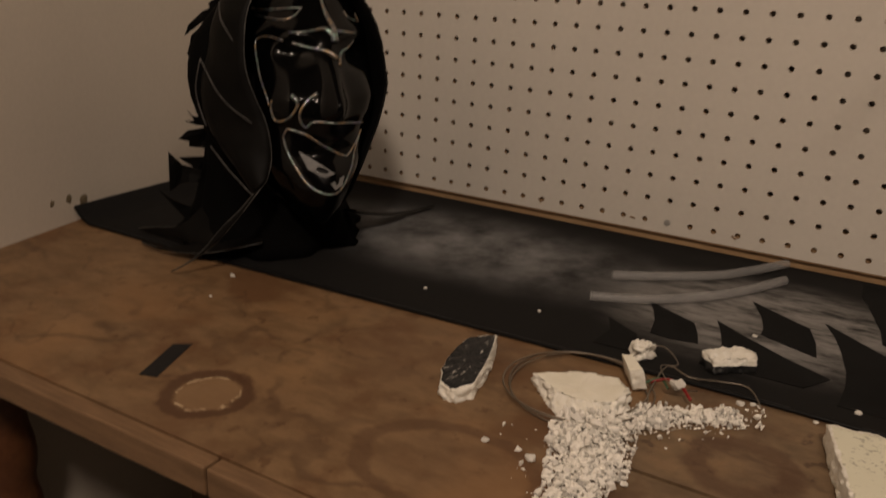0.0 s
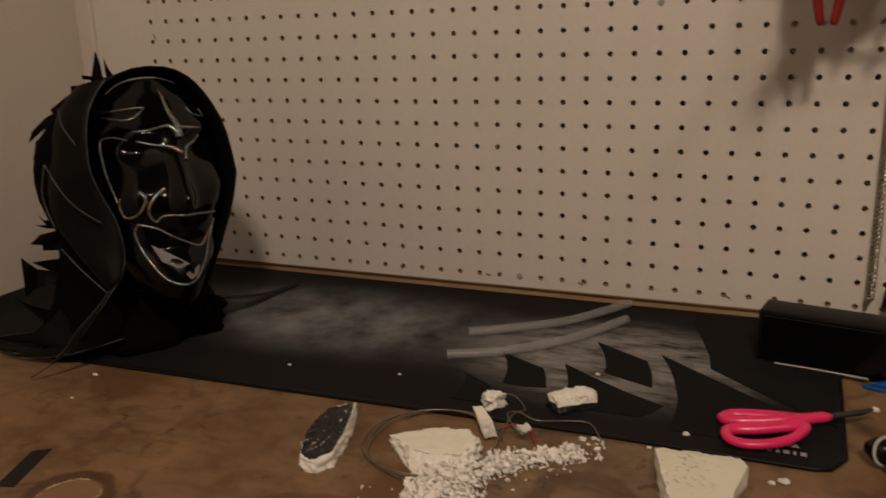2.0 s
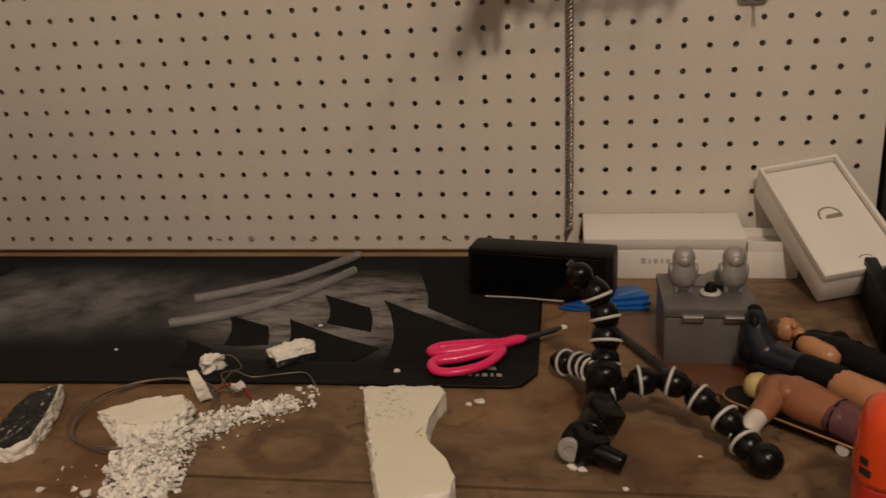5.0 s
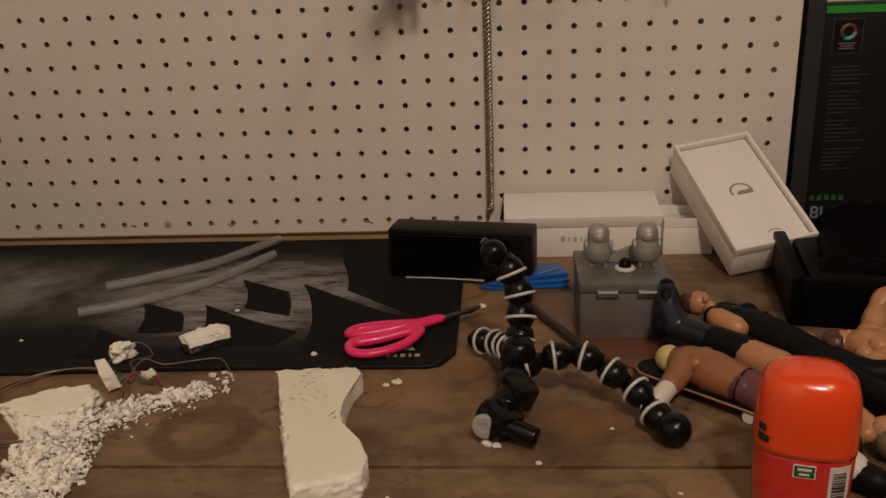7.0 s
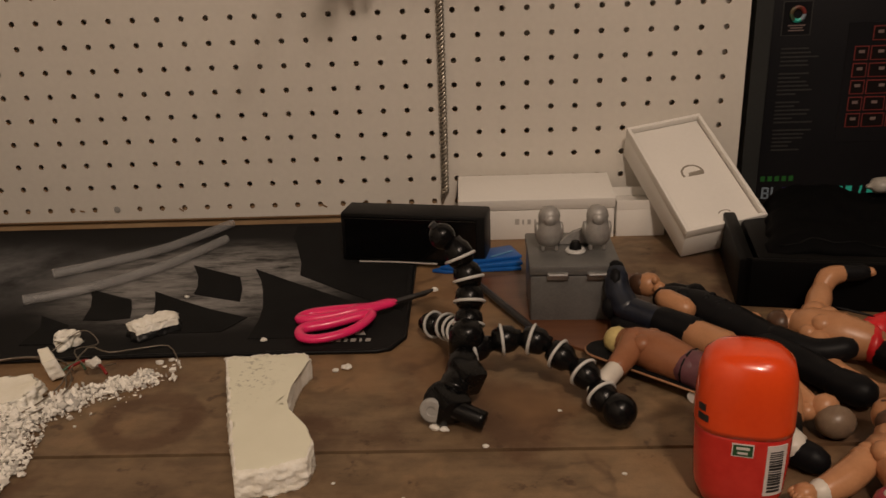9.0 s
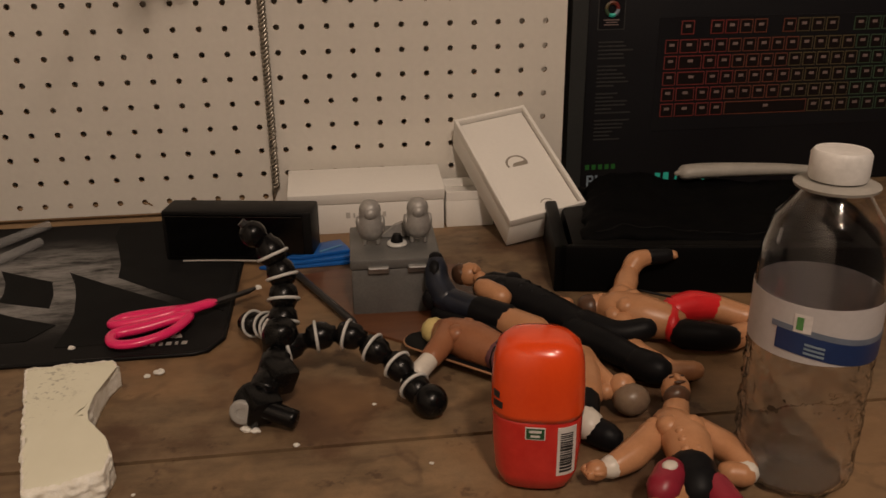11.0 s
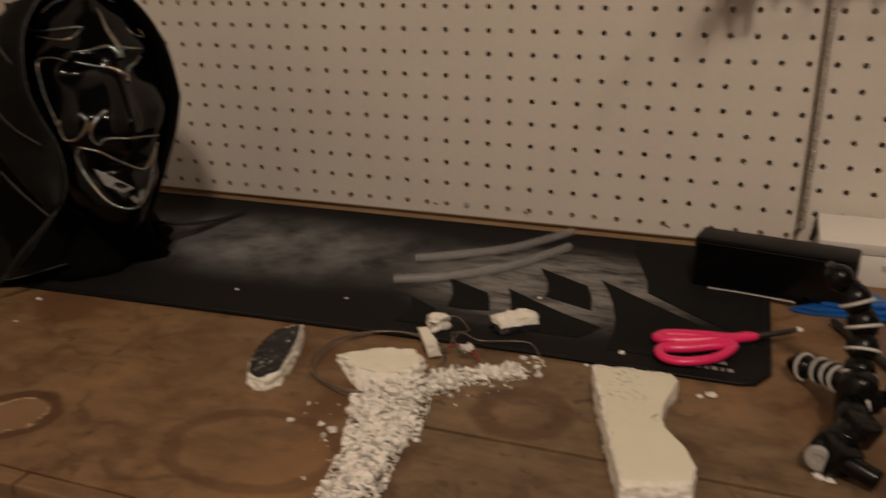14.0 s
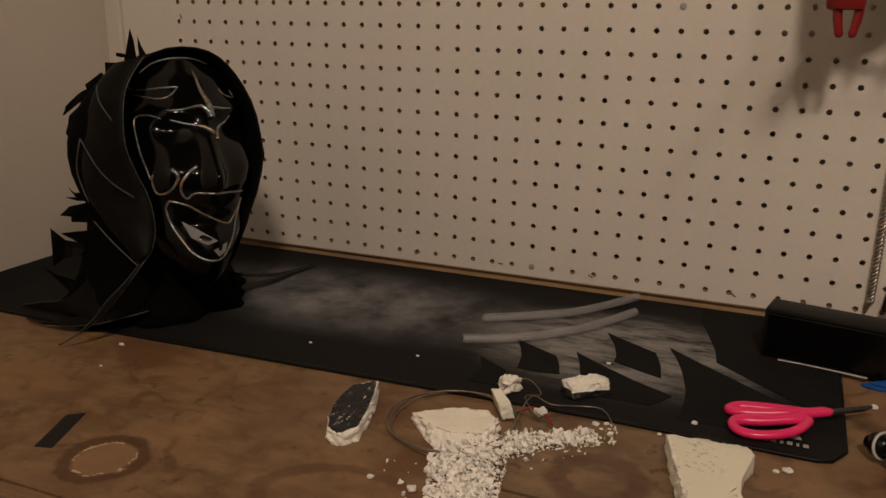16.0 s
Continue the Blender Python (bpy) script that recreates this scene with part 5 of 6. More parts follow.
def candy_tub():
    ob = thing("candy_container", "tall rounded orange and red plastic candy container", "candy container", pose(0.5385, -0.488, 0, 0, 0, -14))
    ob.scale = (0.84, 0.86, 0.94)
    sq = (1.0, 0.80)
    part("shell", lathe([(0.018, 0.0), (0.0255, 0.003), (0.0285, 0.012), (0.0298, 0.030), (0.0302, 0.048), (0.0302, 0.0505)], 48, squash=sq, power=2.7), "orange_clear", ob, "translucent red-orange shell full of sweets", smooth="all")
    part("cap", lathe([(0.0308, 0.0506), (0.0310, 0.054), (0.0306, 0.070), (0.0296, 0.082), (0.0268, 0.0910), (0.0205, 0.0960), (0.012, 0.0980), (0.002, 0.0984)], 48, squash=sq, power=2.7), "orange", ob, "opaque glossy orange cap", smooth="all")

    def plaque(name, x0, x1, z0, z1, material, proud, parent, label=""):
        bm = bmesh.new()
        n = 8
        rows = []
        for x in np.linspace(x0, x1, n):
            row = []
            for z in np.linspace(z0, z1, 5):
                r = float(np.interp(z, (0.0, 0.003, 0.012, 0.030, 0.048, 0.054, 0.070), (0.018, 0.0255, 0.0285, 0.0298, 0.0302, 0.0310, 0.0306))) + proud
                y = -r * 0.80 * (max(0.0, 1 - abs(x / r) ** 2.7)) ** (1 / 2.7)
                row.append(bm.verts.new((x, y, z)))
            rows.append(row)
        for a, b in zip(rows, rows[1:]):
            for k in range(4):
                bm.faces.new((a[k], b[k], b[k + 1], a[k + 1]))
        ext = bmesh.ops.extrude_face_region(bm, geom=bm.faces[:])
        bmesh.ops.translate(bm, vec=(0, 0.0008, 0), verts=[v for v in ext["geom"] if isinstance(v, bmesh.types.BMVert)])
        return part(name, bm, material, parent, label)

    badge = plaque("badge", -0.0075, 0.0055, 0.0395, 0.0478, "paper", 0.0006, ob, "green logo patch with pale rim")
    plaque("badge_field", -0.0068, 0.0048, 0.0402, 0.0471, "green", 0.0009, badge)
    plaque("badge_bar", -0.005, 0.003, 0.0444, 0.0460, "paper", 0.0012, badge)
    plaque("badge_bar", -0.004, 0.002, 0.0414, 0.0428, "paper", 0.0012, badge)
    code = plaque("barcode", 0.0135, 0.0255, 0.014, 0.0475, "paper", 0.0006, ob, "white barcode patch")
    z = 0.0165
    rng = random.Random(5)
    while z < 0.044:
        h = rng.choice((0.0005, 0.0009, 0.0014))
        plaque("code_bar", 0.0155, 0.0235, z, z + h, "ink", 0.0010, code)
        z += h + rng.choice((0.0007, 0.0010))
    for z, w in ((0.060, 0.006), (0.066, 0.004)):
        plaque("dark_script", -0.0285, -0.0285 + w, z - 0.003, z + 0.001, "ink", 0.0006, ob, "dark lettering")


def keyboard_carton():
    x0, x1, y, h = 0.716, 1.165, 0.030, 0.236
    ob = thing("keyboard_carton", "tall black carton with a printed keyboard behind the case", "carton", pose(0, 0, 0.0005))
    part("body", box(x1 - x0, 0.052, h, 0.0012, at=pose((x0 + x1) / 2, y + 0.026, 0)), "carton", ob, smooth=True)
    part("green_band", box(0.092, 0.0008, 0.0075, at=pose(x0 + 0.048, y - 0.0003, h - 0.0085)), "neon", ob, "bright green top band")
    badge = part("badge", box(0.031, 0.0004, 0.036, at=pose(0.742, y - 0.0002, 0.186)), "dimtext", ob, "framed colour wheel emblem")
    part("badge_field", box(0.0285, 0.0004, 0.0335, at=pose(0.742, y - 0.0005, 0.1872)), "carton", badge)
    hues = ("hue_red", "hue_orange", "hue_yellow", "hue_green", "teal", "pale")
    for i, hname in enumerate(hues):
        arc = [(0.742 + 0.0068 * math.cos(a), y - 0.0010, 0.2085 + 0.0068 * math.sin(a)) for a in np.linspace(i * math.pi / 3, (i + 1) * math.pi / 3, 6)]
        part("wheel_segment", sweep(arc, 0.0022, 6, squash=1.0), hname, badge)
    for i, w in enumerate((0.018, 0.013, 0.016)):
        part("text_bar", box(w, 0.0003, 0.0012, at=pose(0.742, y - 0.0009, 0.1962 - 0.0026 * i)), "legend", badge)
    rng = random.Random(11)
    for i in range(26):
        if i % 7 == 5:
            continue
        w = rng.uniform(0.018, 0.042)
        part("text_bar", box(w, 0.0004, 0.0016, at=pose(0.729 + w / 2, y - 0.0003, 0.172 - 0.0044 * i)), "dimtext", ob)
    for i in range(5):
        part("green_letter", box(0.0050, 0.0004, 0.0058, at=pose(0.7235 + i * 0.0078, y - 0.0003, 0.0270)), "greendim", ob)
    xs = 0.7235
    for k, strokes in enumerate((((0, 0, 0.0022, 0.014), (0.0022, 0, 0.004, 0.002), (0.0022, 0.006, 0.004, 0.002), (0.0022, 0.012, 0.004, 0.002), (0.0062, 0.001, 0.002, 0.0055), (0.0062, 0.0075, 0.002, 0.0055)), ((0, 0, 0.0022, 0.014), (0.0022, 0, 0.0055, 0.002)))):
        bm = bmesh.new()
        for dx, dz, w, t in strokes:
            box(w, 0.0004, t, bm=bm, at=pose(xs + k * 0.0105 + dx + w / 2, y - 0.0003, 0.0060 + dz))
        part("title_letter", bm, "pale", ob)
    xs += 0.022
    for i in range(11):
        w = 0.0085
        part("title_letter", box(w * (0.30 if i % 3 == 1 else 0.8), 0.0004, 0.0130, at=pose(xs + w / 2, y - 0.0003, 0.0065) @ pose(0, 0, 0, 0, 8 * (i % 2), 0)), "hue_violet" if i < 1 else "teal", ob)
        xs += 0.0118
    kb = part("printed_keyboard", box(0.345, 0.0006, 0.128, 0.0, at=pose(0.970, y - 0.0003, 0.070)), "carton", ob, "printed picture of a keyboard with glowing keys")
    rows = ((0.1865, 0), (0.1660, 1), (0.1480, 1), (0.1300, 1), (0.1120, 1), (0.0940, 2))
    key, gap = 0.0152, 0.0172
    for r, (z, style) in enumerate(rows):
        x = 0.806
        for c in range(19):
            wide = {1: 1.35, 2: 1.7, 3: 2.0, 4: 1.4, 5: 1.5}.get(r, 1.0) if c == 1 else 1.0
            if r == 0 and c in (0, 2, 7, 12):
                x += gap
                continue
            if r == 5 and c > 3:
                if c == 4:
                    wide = 6.0
                elif c < 10:
                    continue
            w = key * wide + (wide - 1) * (gap - key)
            hue = hues[min(3, int((x - 0.80) / 0.075))]
            cell = part("printed_key", box(w, 0.0005, key, 0.0, at=pose(x + w / 2, y - 0.0008, z - key / 2)), hue, kb)
            part("key_face", box(w - 0.0022, 0.0004, key - 0.0022, at=pose(x + w / 2, y - 0.0012, z - key / 2 + 0.0011)), "keyprint", cell)
            part("key_legend", box(min(0.006, w * 0.4), 0.0003, 0.0032, at=pose(x + w / 2, y - 0.0015, z)), "legend", cell)
            x += w + gap - key
            if x > 1.13:
                break
    post = structure("end_post", box(0.018, 0.030, 0.62, 0.001, at=pose(0.699, 0.018, 0.0005)), "carton_side", "dark grey upright edge strip at the pegboard's end", "trim")


def black_case():
    ob = thing("black_case", "flat black plastic case with a low raised rim on the bench", "case", pose(0.776, -0.183, 0, 0, 0, -10))
    w, d, h = 0.288, 0.166, 0.0425
    part("floor_panel", box(w, d, 0.004, 0.0015), "satin", ob, smooth=True)
    for x, y, sx, sy in ((0, -d / 2, w, 0.006), (0, d / 2, w, 0.006), (-w / 2, 0, 0.006, d), (w / 2, 0, 0.006, d)):
        part("rim", box(sx + 0.006, sy + (0.006 if sx < sy else 0), h, 0.0022, at=pose(x, y, 0.0002)), "satin", ob, smooth=True)
    part("lid_panel", box(w - 0.02, d - 0.02, 0.0355, 0.003, at=pose(0, 0, 0.0042)), "satin", ob, smooth=True)
    # folded black bag on the tray
    bm = bmesh.new()
    nx, ny = 46, 30
    grid = []
    for i in range(nx + 1):
        row = []
        for j in range(ny + 1):
            u, v = i / nx, j / ny
            x, y = -0.115 + 0.235 * u + 0.02 * (v - 0.5), -0.060 + 0.143 * v
            e = min(1.0, min(u, 1 - u) * 9) * min(1.0, v * 8, (1 - v) * 22)
            bulge = 0.006 + 0.008 * v + 0.010 * v * math.exp(-((u - 0.20) / 0.22) ** 2) + 0.003 * math.sin(7 * u + 3 * v) + 0.005 * noise.noise(Vector((x * 34, y * 34, 1.3))) + 0.003 * noise.noise(Vector((x * 90, y * 70, 4)))
            row.append(bm.verts.new((x + 0.004 * noise.noise(Vector((y * 60, 3, 1))), y + 0.004 * noise.noise(Vector((x * 50, 1, 2))), 0.0400 + max(0.0005, bulge) * math.sqrt(max(0.0, e)))))
        grid.append(row)
    for i in range(nx):
        for j in range(ny):
            bm.faces.new((grid[i][j], grid[i + 1][j], grid[i + 1][j + 1], grid[i][j + 1]))
    edge_line = [row[2].co.copy() for row in grid[2:-2]]
    cloth = part("black_bag", bm, "leather2", at=pose(0.775, -0.185, 0, 0, 0, -10), smooth="all")
    tagged(cloth, "crumpled flat black bag lying on the black case", "bag")
    part("seam", sweep(edge_line, 0.0009, 5), "satin", cloth, "piped front seam", smooth="all")
    sol = cloth.modifiers.new("thickness", "SOLIDIFY")
    sol.thickness = 0.0015
    line = curve([(0.772, -0.116, 0.063), (0.798, -0.118, 0.065), (0.850, -0.122, 0.065), (0.890, -0.126, 0.064), (0.935, -0.130, 0.060)], 6)
    n = len(line)
    tube = part("plastic_sleeve", sweep(line, [float(np.interp(i / (n - 1), (0, 0.06, 0.3, 1), (0.004, 0.0105, 0.0105, 0.006))) for i in range(n)], 12, squash=0.72, round_ends=True), "bag", smooth="all")
    tagged(tube, "rolled cloudy plastic sleeve lying on the black bag", "plastic sleeve")
    clip = part("silver_clip", sweep(curve([(0.800, -0.254, 0.0425), (0.803, -0.250, 0.046), (0.806, -0.246, 0.050)], 5), 0.0026, 8, round_ends=True), "steel", smooth="all")
    tagged(clip, "small bright steel clip on the black case", "clip")


M["leather2"] = surface("black_nylon", (0.0016, 0.0016, 0.0018), (0.0028, 0.0028, 0.003), 0.7, fine=900, bump=0.3, spec=0.04)


def bottle():
    ob = thing("water_bottle", "clear plastic water bottle with a white and navy label", "bottle", pose(0.6860, -0.505, 0))
    outer = [(0.008, 0.004), (0.024, 0.0005), (0.0308, 0.004), (0.0324, 0.012), (0.0318, 0.02), (0.0326, 0.028), (0.032, 0.036), (0.0326, 0.044), (0.032, 0.052), (0.0326, 0.06), (0.0324, 0.075), (0.0324, 0.1274), (0.0316, 0.1392), (0.0272, 0.155), (0.023, 0.16), (0.017, 0.169), (0.013, 0.1745), (0.0125, 0.186)]
    bm = bmesh.new()
    n = 64
    zs = [p[1] for p in outer[3:]]
    outer = outer[:3] + [(float(np.interp(z, zs, [p[0] for p in outer[3:]])), float(z)) for z in np.linspace(0.012, 0.083, 30)] + [p for p in outer if p[1] > 0.084]
    rings = []
    for inset in (0.0, 0.0006):
        for r, z in (outer if not inset else outer[::-1]):
            ring = []
            for k in range(n):
                a = 2 * math.pi * k / n
                ripple = 0.0020 * noise.noise(Vector((math.cos(a) * 6, math.sin(a) * 6, z * 150))) + 0.0011 * noise.noise(Vector((math.cos(a) * 15, math.sin(a) * 15, z * 330)))
                q = max(0.001, r - inset + ripple * (z < 0.083))
                ring.append(bm.verts.new((q * math.cos(a), q * math.sin(a), z + (inset if z < 0.01 else 0))))
            rings.append(ring)
    for a, b in zip(rings, rings[1:]):
        for k in range(n):
            bm.faces.new((a[k], a[(k + 1) % n], b[(k + 1) % n], b[k]))
    bm.faces.new(rings[0][::-1])
    bm.faces.new(rings[-1])
    body = part("body", bm, "pet", ob, "clear thin plastic body", smooth="all")

    def band(name, z0, z1, mat, a0, a1, proud=0.0004, wave=0.0, label="", parent=ob):
        bm = bmesh.new()
        cols = []
        for a in np.linspace(a0, a1, 40):
            r = 0.0327 + proud
            dz = wave * math.sin(2 * a + 0.5)
            cols.append([bm.verts.new((q * math.cos(a), q * math.sin(a), z)) for q, z in ((r, z0 + dz), (r, z1 + (dz if wave and z1 < 0.12 else 0)), (r - 0.0002, z1 + (dz if wave and z1 < 0.12 else 0)), (r - 0.0002, z0 + dz))])
        for a, b in zip(cols, cols[1:]):
            for k in range(4):
                bm.faces.new((a[k], b[k], b[(k + 1) % 4], a[(k + 1) % 4]))
        return part(name, bm, mat, parent, label, smooth=True)

    full = 2 * math.pi * 0.9999
    lab = band("label", 0.086, 0.1175, "label_white", 0, full, label="white film label")
    band("navy_band", 0.0880, 0.1000, "label_blue", 3.6, 5.6, 0.0007, 0.003, "navy wave", lab)
    band("slate_band", 0.0998, 0.1030, "label_grey", 3.5, 5.6, 0.0008, 0.003, "slate wave", lab)
    band("seal", 0.1030, 0.1130, "paper", 3.86, 4.12, 0.0010, 0, "round green and white seal", lab)
    band("seal_leaf", 0.1045, 0.1115, "sealgreen", 3.90, 4.0, 0.0013, 0, "green leaf mark", lab)
    for i in range(3):
        band("text_bar", 0.0895 + 0.0024 * i, 0.0907 + 0.0024 * i, "pale", 4.05, 4.35, 0.0010, 0.003, "", lab)
    cap = part("cap", lathe([(0.0140, 0.1765), (0.0145, 0.178), (0.0145, 0.1895), (0.0130, 0.1915), (0.002, 0.1918)], 32), "cap", ob, "white screw cap", smooth=True)
    part("neck_ring", lathe([(0.0132, 0.1715), (0.0205, 0.1722), (0.0210, 0.1738), (0.0180, 0.1752), (0.0132, 0.1756)], 28), "bag", ob, "cloudy neck ring", smooth=True)


M["sealgreen"] = surface("leaf_green_print", (0.10, 0.28, 0.08), None, 0.4)


def skateboard():
    ob = thing("toy_skateboard", "tiny black toy skateboard with pale wheels under the figure", "toy skateboard", pose(0.524, -0.362, 0.0, 0, 0, -42))
    poly = [(-0.046 - 0.013 * math.sin(a), 0.0135 * math.cos(a)) for a in np.linspace(0, math.pi, 9)] + [(0.046 + 0.013 * math.sin(a), -0.0135 * math.cos(a)) for a in np.linspace(0, math.pi, 9)]
    part("deck", prism(poly, 0.0085, 0.0105, 0.0004), "black", ob, smooth=True)
    rim = [(x * 1.005, y * 1.02, 0.0092) for x, y in poly]
    part("deck_edge", sweep(rim, 0.0009, 6, True), "deckply", ob, "pale wooden deck edge", smooth="all")
    for x in (-0.032, 0.032):
        axle = part("axle", sweep([(x, -0.011, 0.0042), (x, 0.011, 0.0042)], 0.0012, 6), "steel", ob, smooth=True)
        part("truck", box(0.008, 0.006, 0.0045, 0.0005, at=pose(x, 0, 0.0042)), "steel", ob)
        for s in (-1, 1):
            part("wheel", sweep([(x, s * 0.0085, 0.0042), (x, s * 0.0130, 0.0042)], 0.0042, 14), "cap", axle, "pale plastic wheel", smooth=True)


M["deckply"] = surface("deck_plywood", (0.36, 0.19, 0.10), None, 0.5)


def wall_things():
    # twisted steel cord hanging down the pegboard
    cord = thing("hanging_cord", "twisted glinting grey cord hanging down the pegboard", "cord", pose(0.3675, -0.0045, 0))
    for k in range(3):
        pts = []
        for i in range(260):
            z = 0.034 + i * 0.0022
            a = 2 * math.pi * (i / 6.0 + k / 3)
            pts.append((0.0026 * math.cos(a) + 0.001 * math.sin(z * 9), 0.0019 * math.sin(a), z))
        part("strand", sweep(pts, 0.0021, 5), "chain", cord, smooth="all")
    part("frayed_end", sweep([(0, 0, 0.040), (-0.002, 0.001, 0.030), (-0.003, 0.001, 0.022)], [0.0034, 0.003, 0.0012], 8), "chain", cord, smooth="all")
    part("tab", prism([(0.012, 0.026), (0.0165, 0.026), (0.015, 0.052)], 0, 0.0012, at=pose(0, 0.003, 0, 90)), "blacksteel", cord, "dark pointed metal tab")
    hook = thing("peg_hook", "double steel peg hook on the pegboard", "hook", pose(0.5466, 0, 0.2780))
    for s in (-1, 1):
        part("prong", sweep(curve([(s * 0.0127, 0.003, 0.001), (s * 0.0127, -0.004, 0.001), (s * 0.0127, -0.005, -0.006), (s * 0.011, -0.005, -0.009)], 5), 0.0016, 8), "steel", hook, smooth="all")
    part("crossbar", sweep([(-0.0135, -0.004, 0.001), (0.0135, -0.004, 0.001)], 0.0017, 8), "steel", hook, smooth="all")
    part("lower_bar", sweep([(-0.011, -0.005, -0.009), (0.011, -0.005, -0.009)], 0.0016, 8), "steel", hook, smooth="all")
    part("arm", sweep(curve([(0, -0.004, 0.0), (0.002, -0.020, -0.001), (0.004, -0.040, 0.0), (0.005, -0.052, 0.006)], 5), 0.0018, 8, round_ends=True), "steel", hook, smooth="all")
    # clamp that reaches down into view from above, on a rack known by its shadow
    rack = thing("wire_rack", "wire tool rack hung on the pegboard above", "rack")
    for y, z in ((-0.060, 0.352), (-0.100, 0.347), (-0.100, 0.372)):
        part("rail", sweep([(0.320, y, z), (0.485, y, z)], 0.0030, 8), "blacksteel", rack, smooth=True)
    for i in range(6):
        x = 0.338 + 0.028 * i
        part("rib", sweep(curve([(x, 0.0, 0.405), (x, -0.030, 0.362), (x, -0.100, 0.345), (x - 0.004, -0.106, 0.336)], 4), 0.0024, 6), "blacksteel", rack, smooth="all")
    clamp = thing("red_clamp", "red-handled spring clamp hanging from the rack", "clamp", pose(0.306, -0.100, 0))
    for s in (-1, 1):
        part("handle", sweep(curve([(s * 0.0065, 0, 0.345), (s * 0.0085, 0, 0.325), (s * 0.0055, 0, 0.306)], 5), [0.0045] * 4 + [0.0042] * 4 + [0.0038] * 3, 10, round_ends=True), "red", clamp, "red grip", smooth="all")
    part("joint", box(0.032, 0.018, 0.022, 0.004, at=pose(-0.003, 0, 0.326)), "red", clamp, smooth=True)
    part("jaw", prism([(-0.018, 0.366), (-0.006, 0.352), (0.034, 0.354), (0.060, 0.372), (0.090, 0.384), (0.090, 0.440), (-0.020, 0.440)], -0.008, 0.008, 0.002, at=pose(0, 0, 0, 90)), "blacksteel", clamp, "dark jaw", smooth=True)
    # unseen bar, added to throw the left prong of the shadow on the board
    part("shadow_bar", sweep(curve([(-0.005, -0.120, 0.398), (0.006, -0.118, 0.418), (0.018, -0.060, 0.436), (0.020, 0.0, 0.432)], 5), 0.0075, 8, round_ends=True), "blacksteel", clamp, "unseen dark bar added to cast a shadow", smooth="all")


speaker()
blue_slats()
white_boxes()
metal_box()
tripod()
candy_tub()
black_case()
bottle()
skateboard()
wall_things()
keyboard_carton()

# ---- toy figures: each one plain mesh ----
for k, c, d in (("skin_a", (0.48, 0.24, 0.12), (0.40, 0.19, 0.09)), ("skin_b", (0.30, 0.125, 0.06), (0.24, 0.095, 0.045)), ("doll_black", (0.005, 0.005, 0.006), (0.008, 0.008, 0.009)), ("doll_blue", (0.014, 0.019, 0.034), (0.004, 0.005, 0.008)), ("doll_white", (0.66, 0.62, 0.55), (0.58, 0.54, 0.48)), ("doll_red", (0.62, 0.02, 0.025), (0.55, 0.015, 0.02)), ("doll_purple", (0.14, 0.055, 0.065), (0.10, 0.04, 0.05)), ("hair_blond", (0.62, 0.50, 0.22), (0.5, 0.4, 0.16)), ("hair_brown", (0.09, 0.045, 0.025), (0.06, 0.03, 0.018)), ("doll_grey", (0.21, 0.15, 0.10), (0.15, 0.10, 0.07)), ("doll_crimson", (0.28, 0.02, 0.04), (0.22, 0.015, 0.03))):
    M[k] = surface(k, c, d, 0.46 if k == "doll_black" else 0.34, scale=90, fine=500, bump=0.12, spread=(0.3, 0.65), spec=0.12 if k == "doll_black" else 0.4)


def doll(name, label, materials, limbs, lumps, muscles=(), fists=()):
    """A jointed toy figure lying down: tapered limbs and rounded lumps in one mesh."""
    bm = bmesh.new()
    for index, pts, radii in limbs:
        line = curve(pts, 5)
        n = len(line)
        r = [float(np.interp(i / (n - 1), np.linspace(0, 1, len(radii)), radii)) for i in range(n)]
        sweep(line, r, 12, bm=bm, index=index, round_ends=True)
    for index, place, size, turn in lumps:
        blob(place, size, turn, bm=bm, index=index, sub=2)
    for index, top, end, wide, up in muscles:
        a, b = Vector(top), Vector(end)
        way = b - a
        side = way.cross(Vector((0, 0, 1))).normalized()
        far = math.degrees(math.atan2(way.y, way.x))
        for s in (-1, 1):
            p = a + way * 0.22 + side * s * wide * 0.50 + Vector((0, 0, up * 0.52))
            blob(p, (wide * 0.56, wide * 0.58, up * 0.48), (0, 0, far), bm=bm, index=index)
            blob(a + way * 0.05 + side * s * wide * 1.02 + Vector((0, 0, up * 0.15)), (wide * 0.46, wide * 0.44, wide * 0.46), (0, 0, far), bm=bm, index=index)
            for k in range(3):
                p = a + way * (0.50 + 0.17 * k) + side * s * wide * 0.24 + Vector((0, 0, up * (0.82 - 0.08 * k)))
                blob(p, (wide * 0.20, wide * 0.24, up * 0.20), (0, 0, far), bm=bm, index=index)
    for index, place, r, far in fists:
        c = Vector(place)
        turn = Matrix.Rotation(radians(far), 3, "Z")
        for k in range(4):
            q = c + turn @ Vector((r * 0.55, r * (0.55 - 0.36 * k), 0))
            blob(q, (r * 0.50, r * 0.24, r * 0.42), (0, 20, far), bm=bm, index=index)
        blob(c + turn @ Vector((r * 0.1, r * 0.75, r * 0.2)), (r * 0.55, r * 0.25, r * 0.25), (0, 0, far - 30), bm=bm, index=index)
    low = min(v.co.z for v in bm.verts)
    for v in bm.verts:
        v.co.z -= low - 0.0002
    ob = part(name, bm, materials, smooth="all")
    return tagged(ob, label, "toy figure", "toy figures")


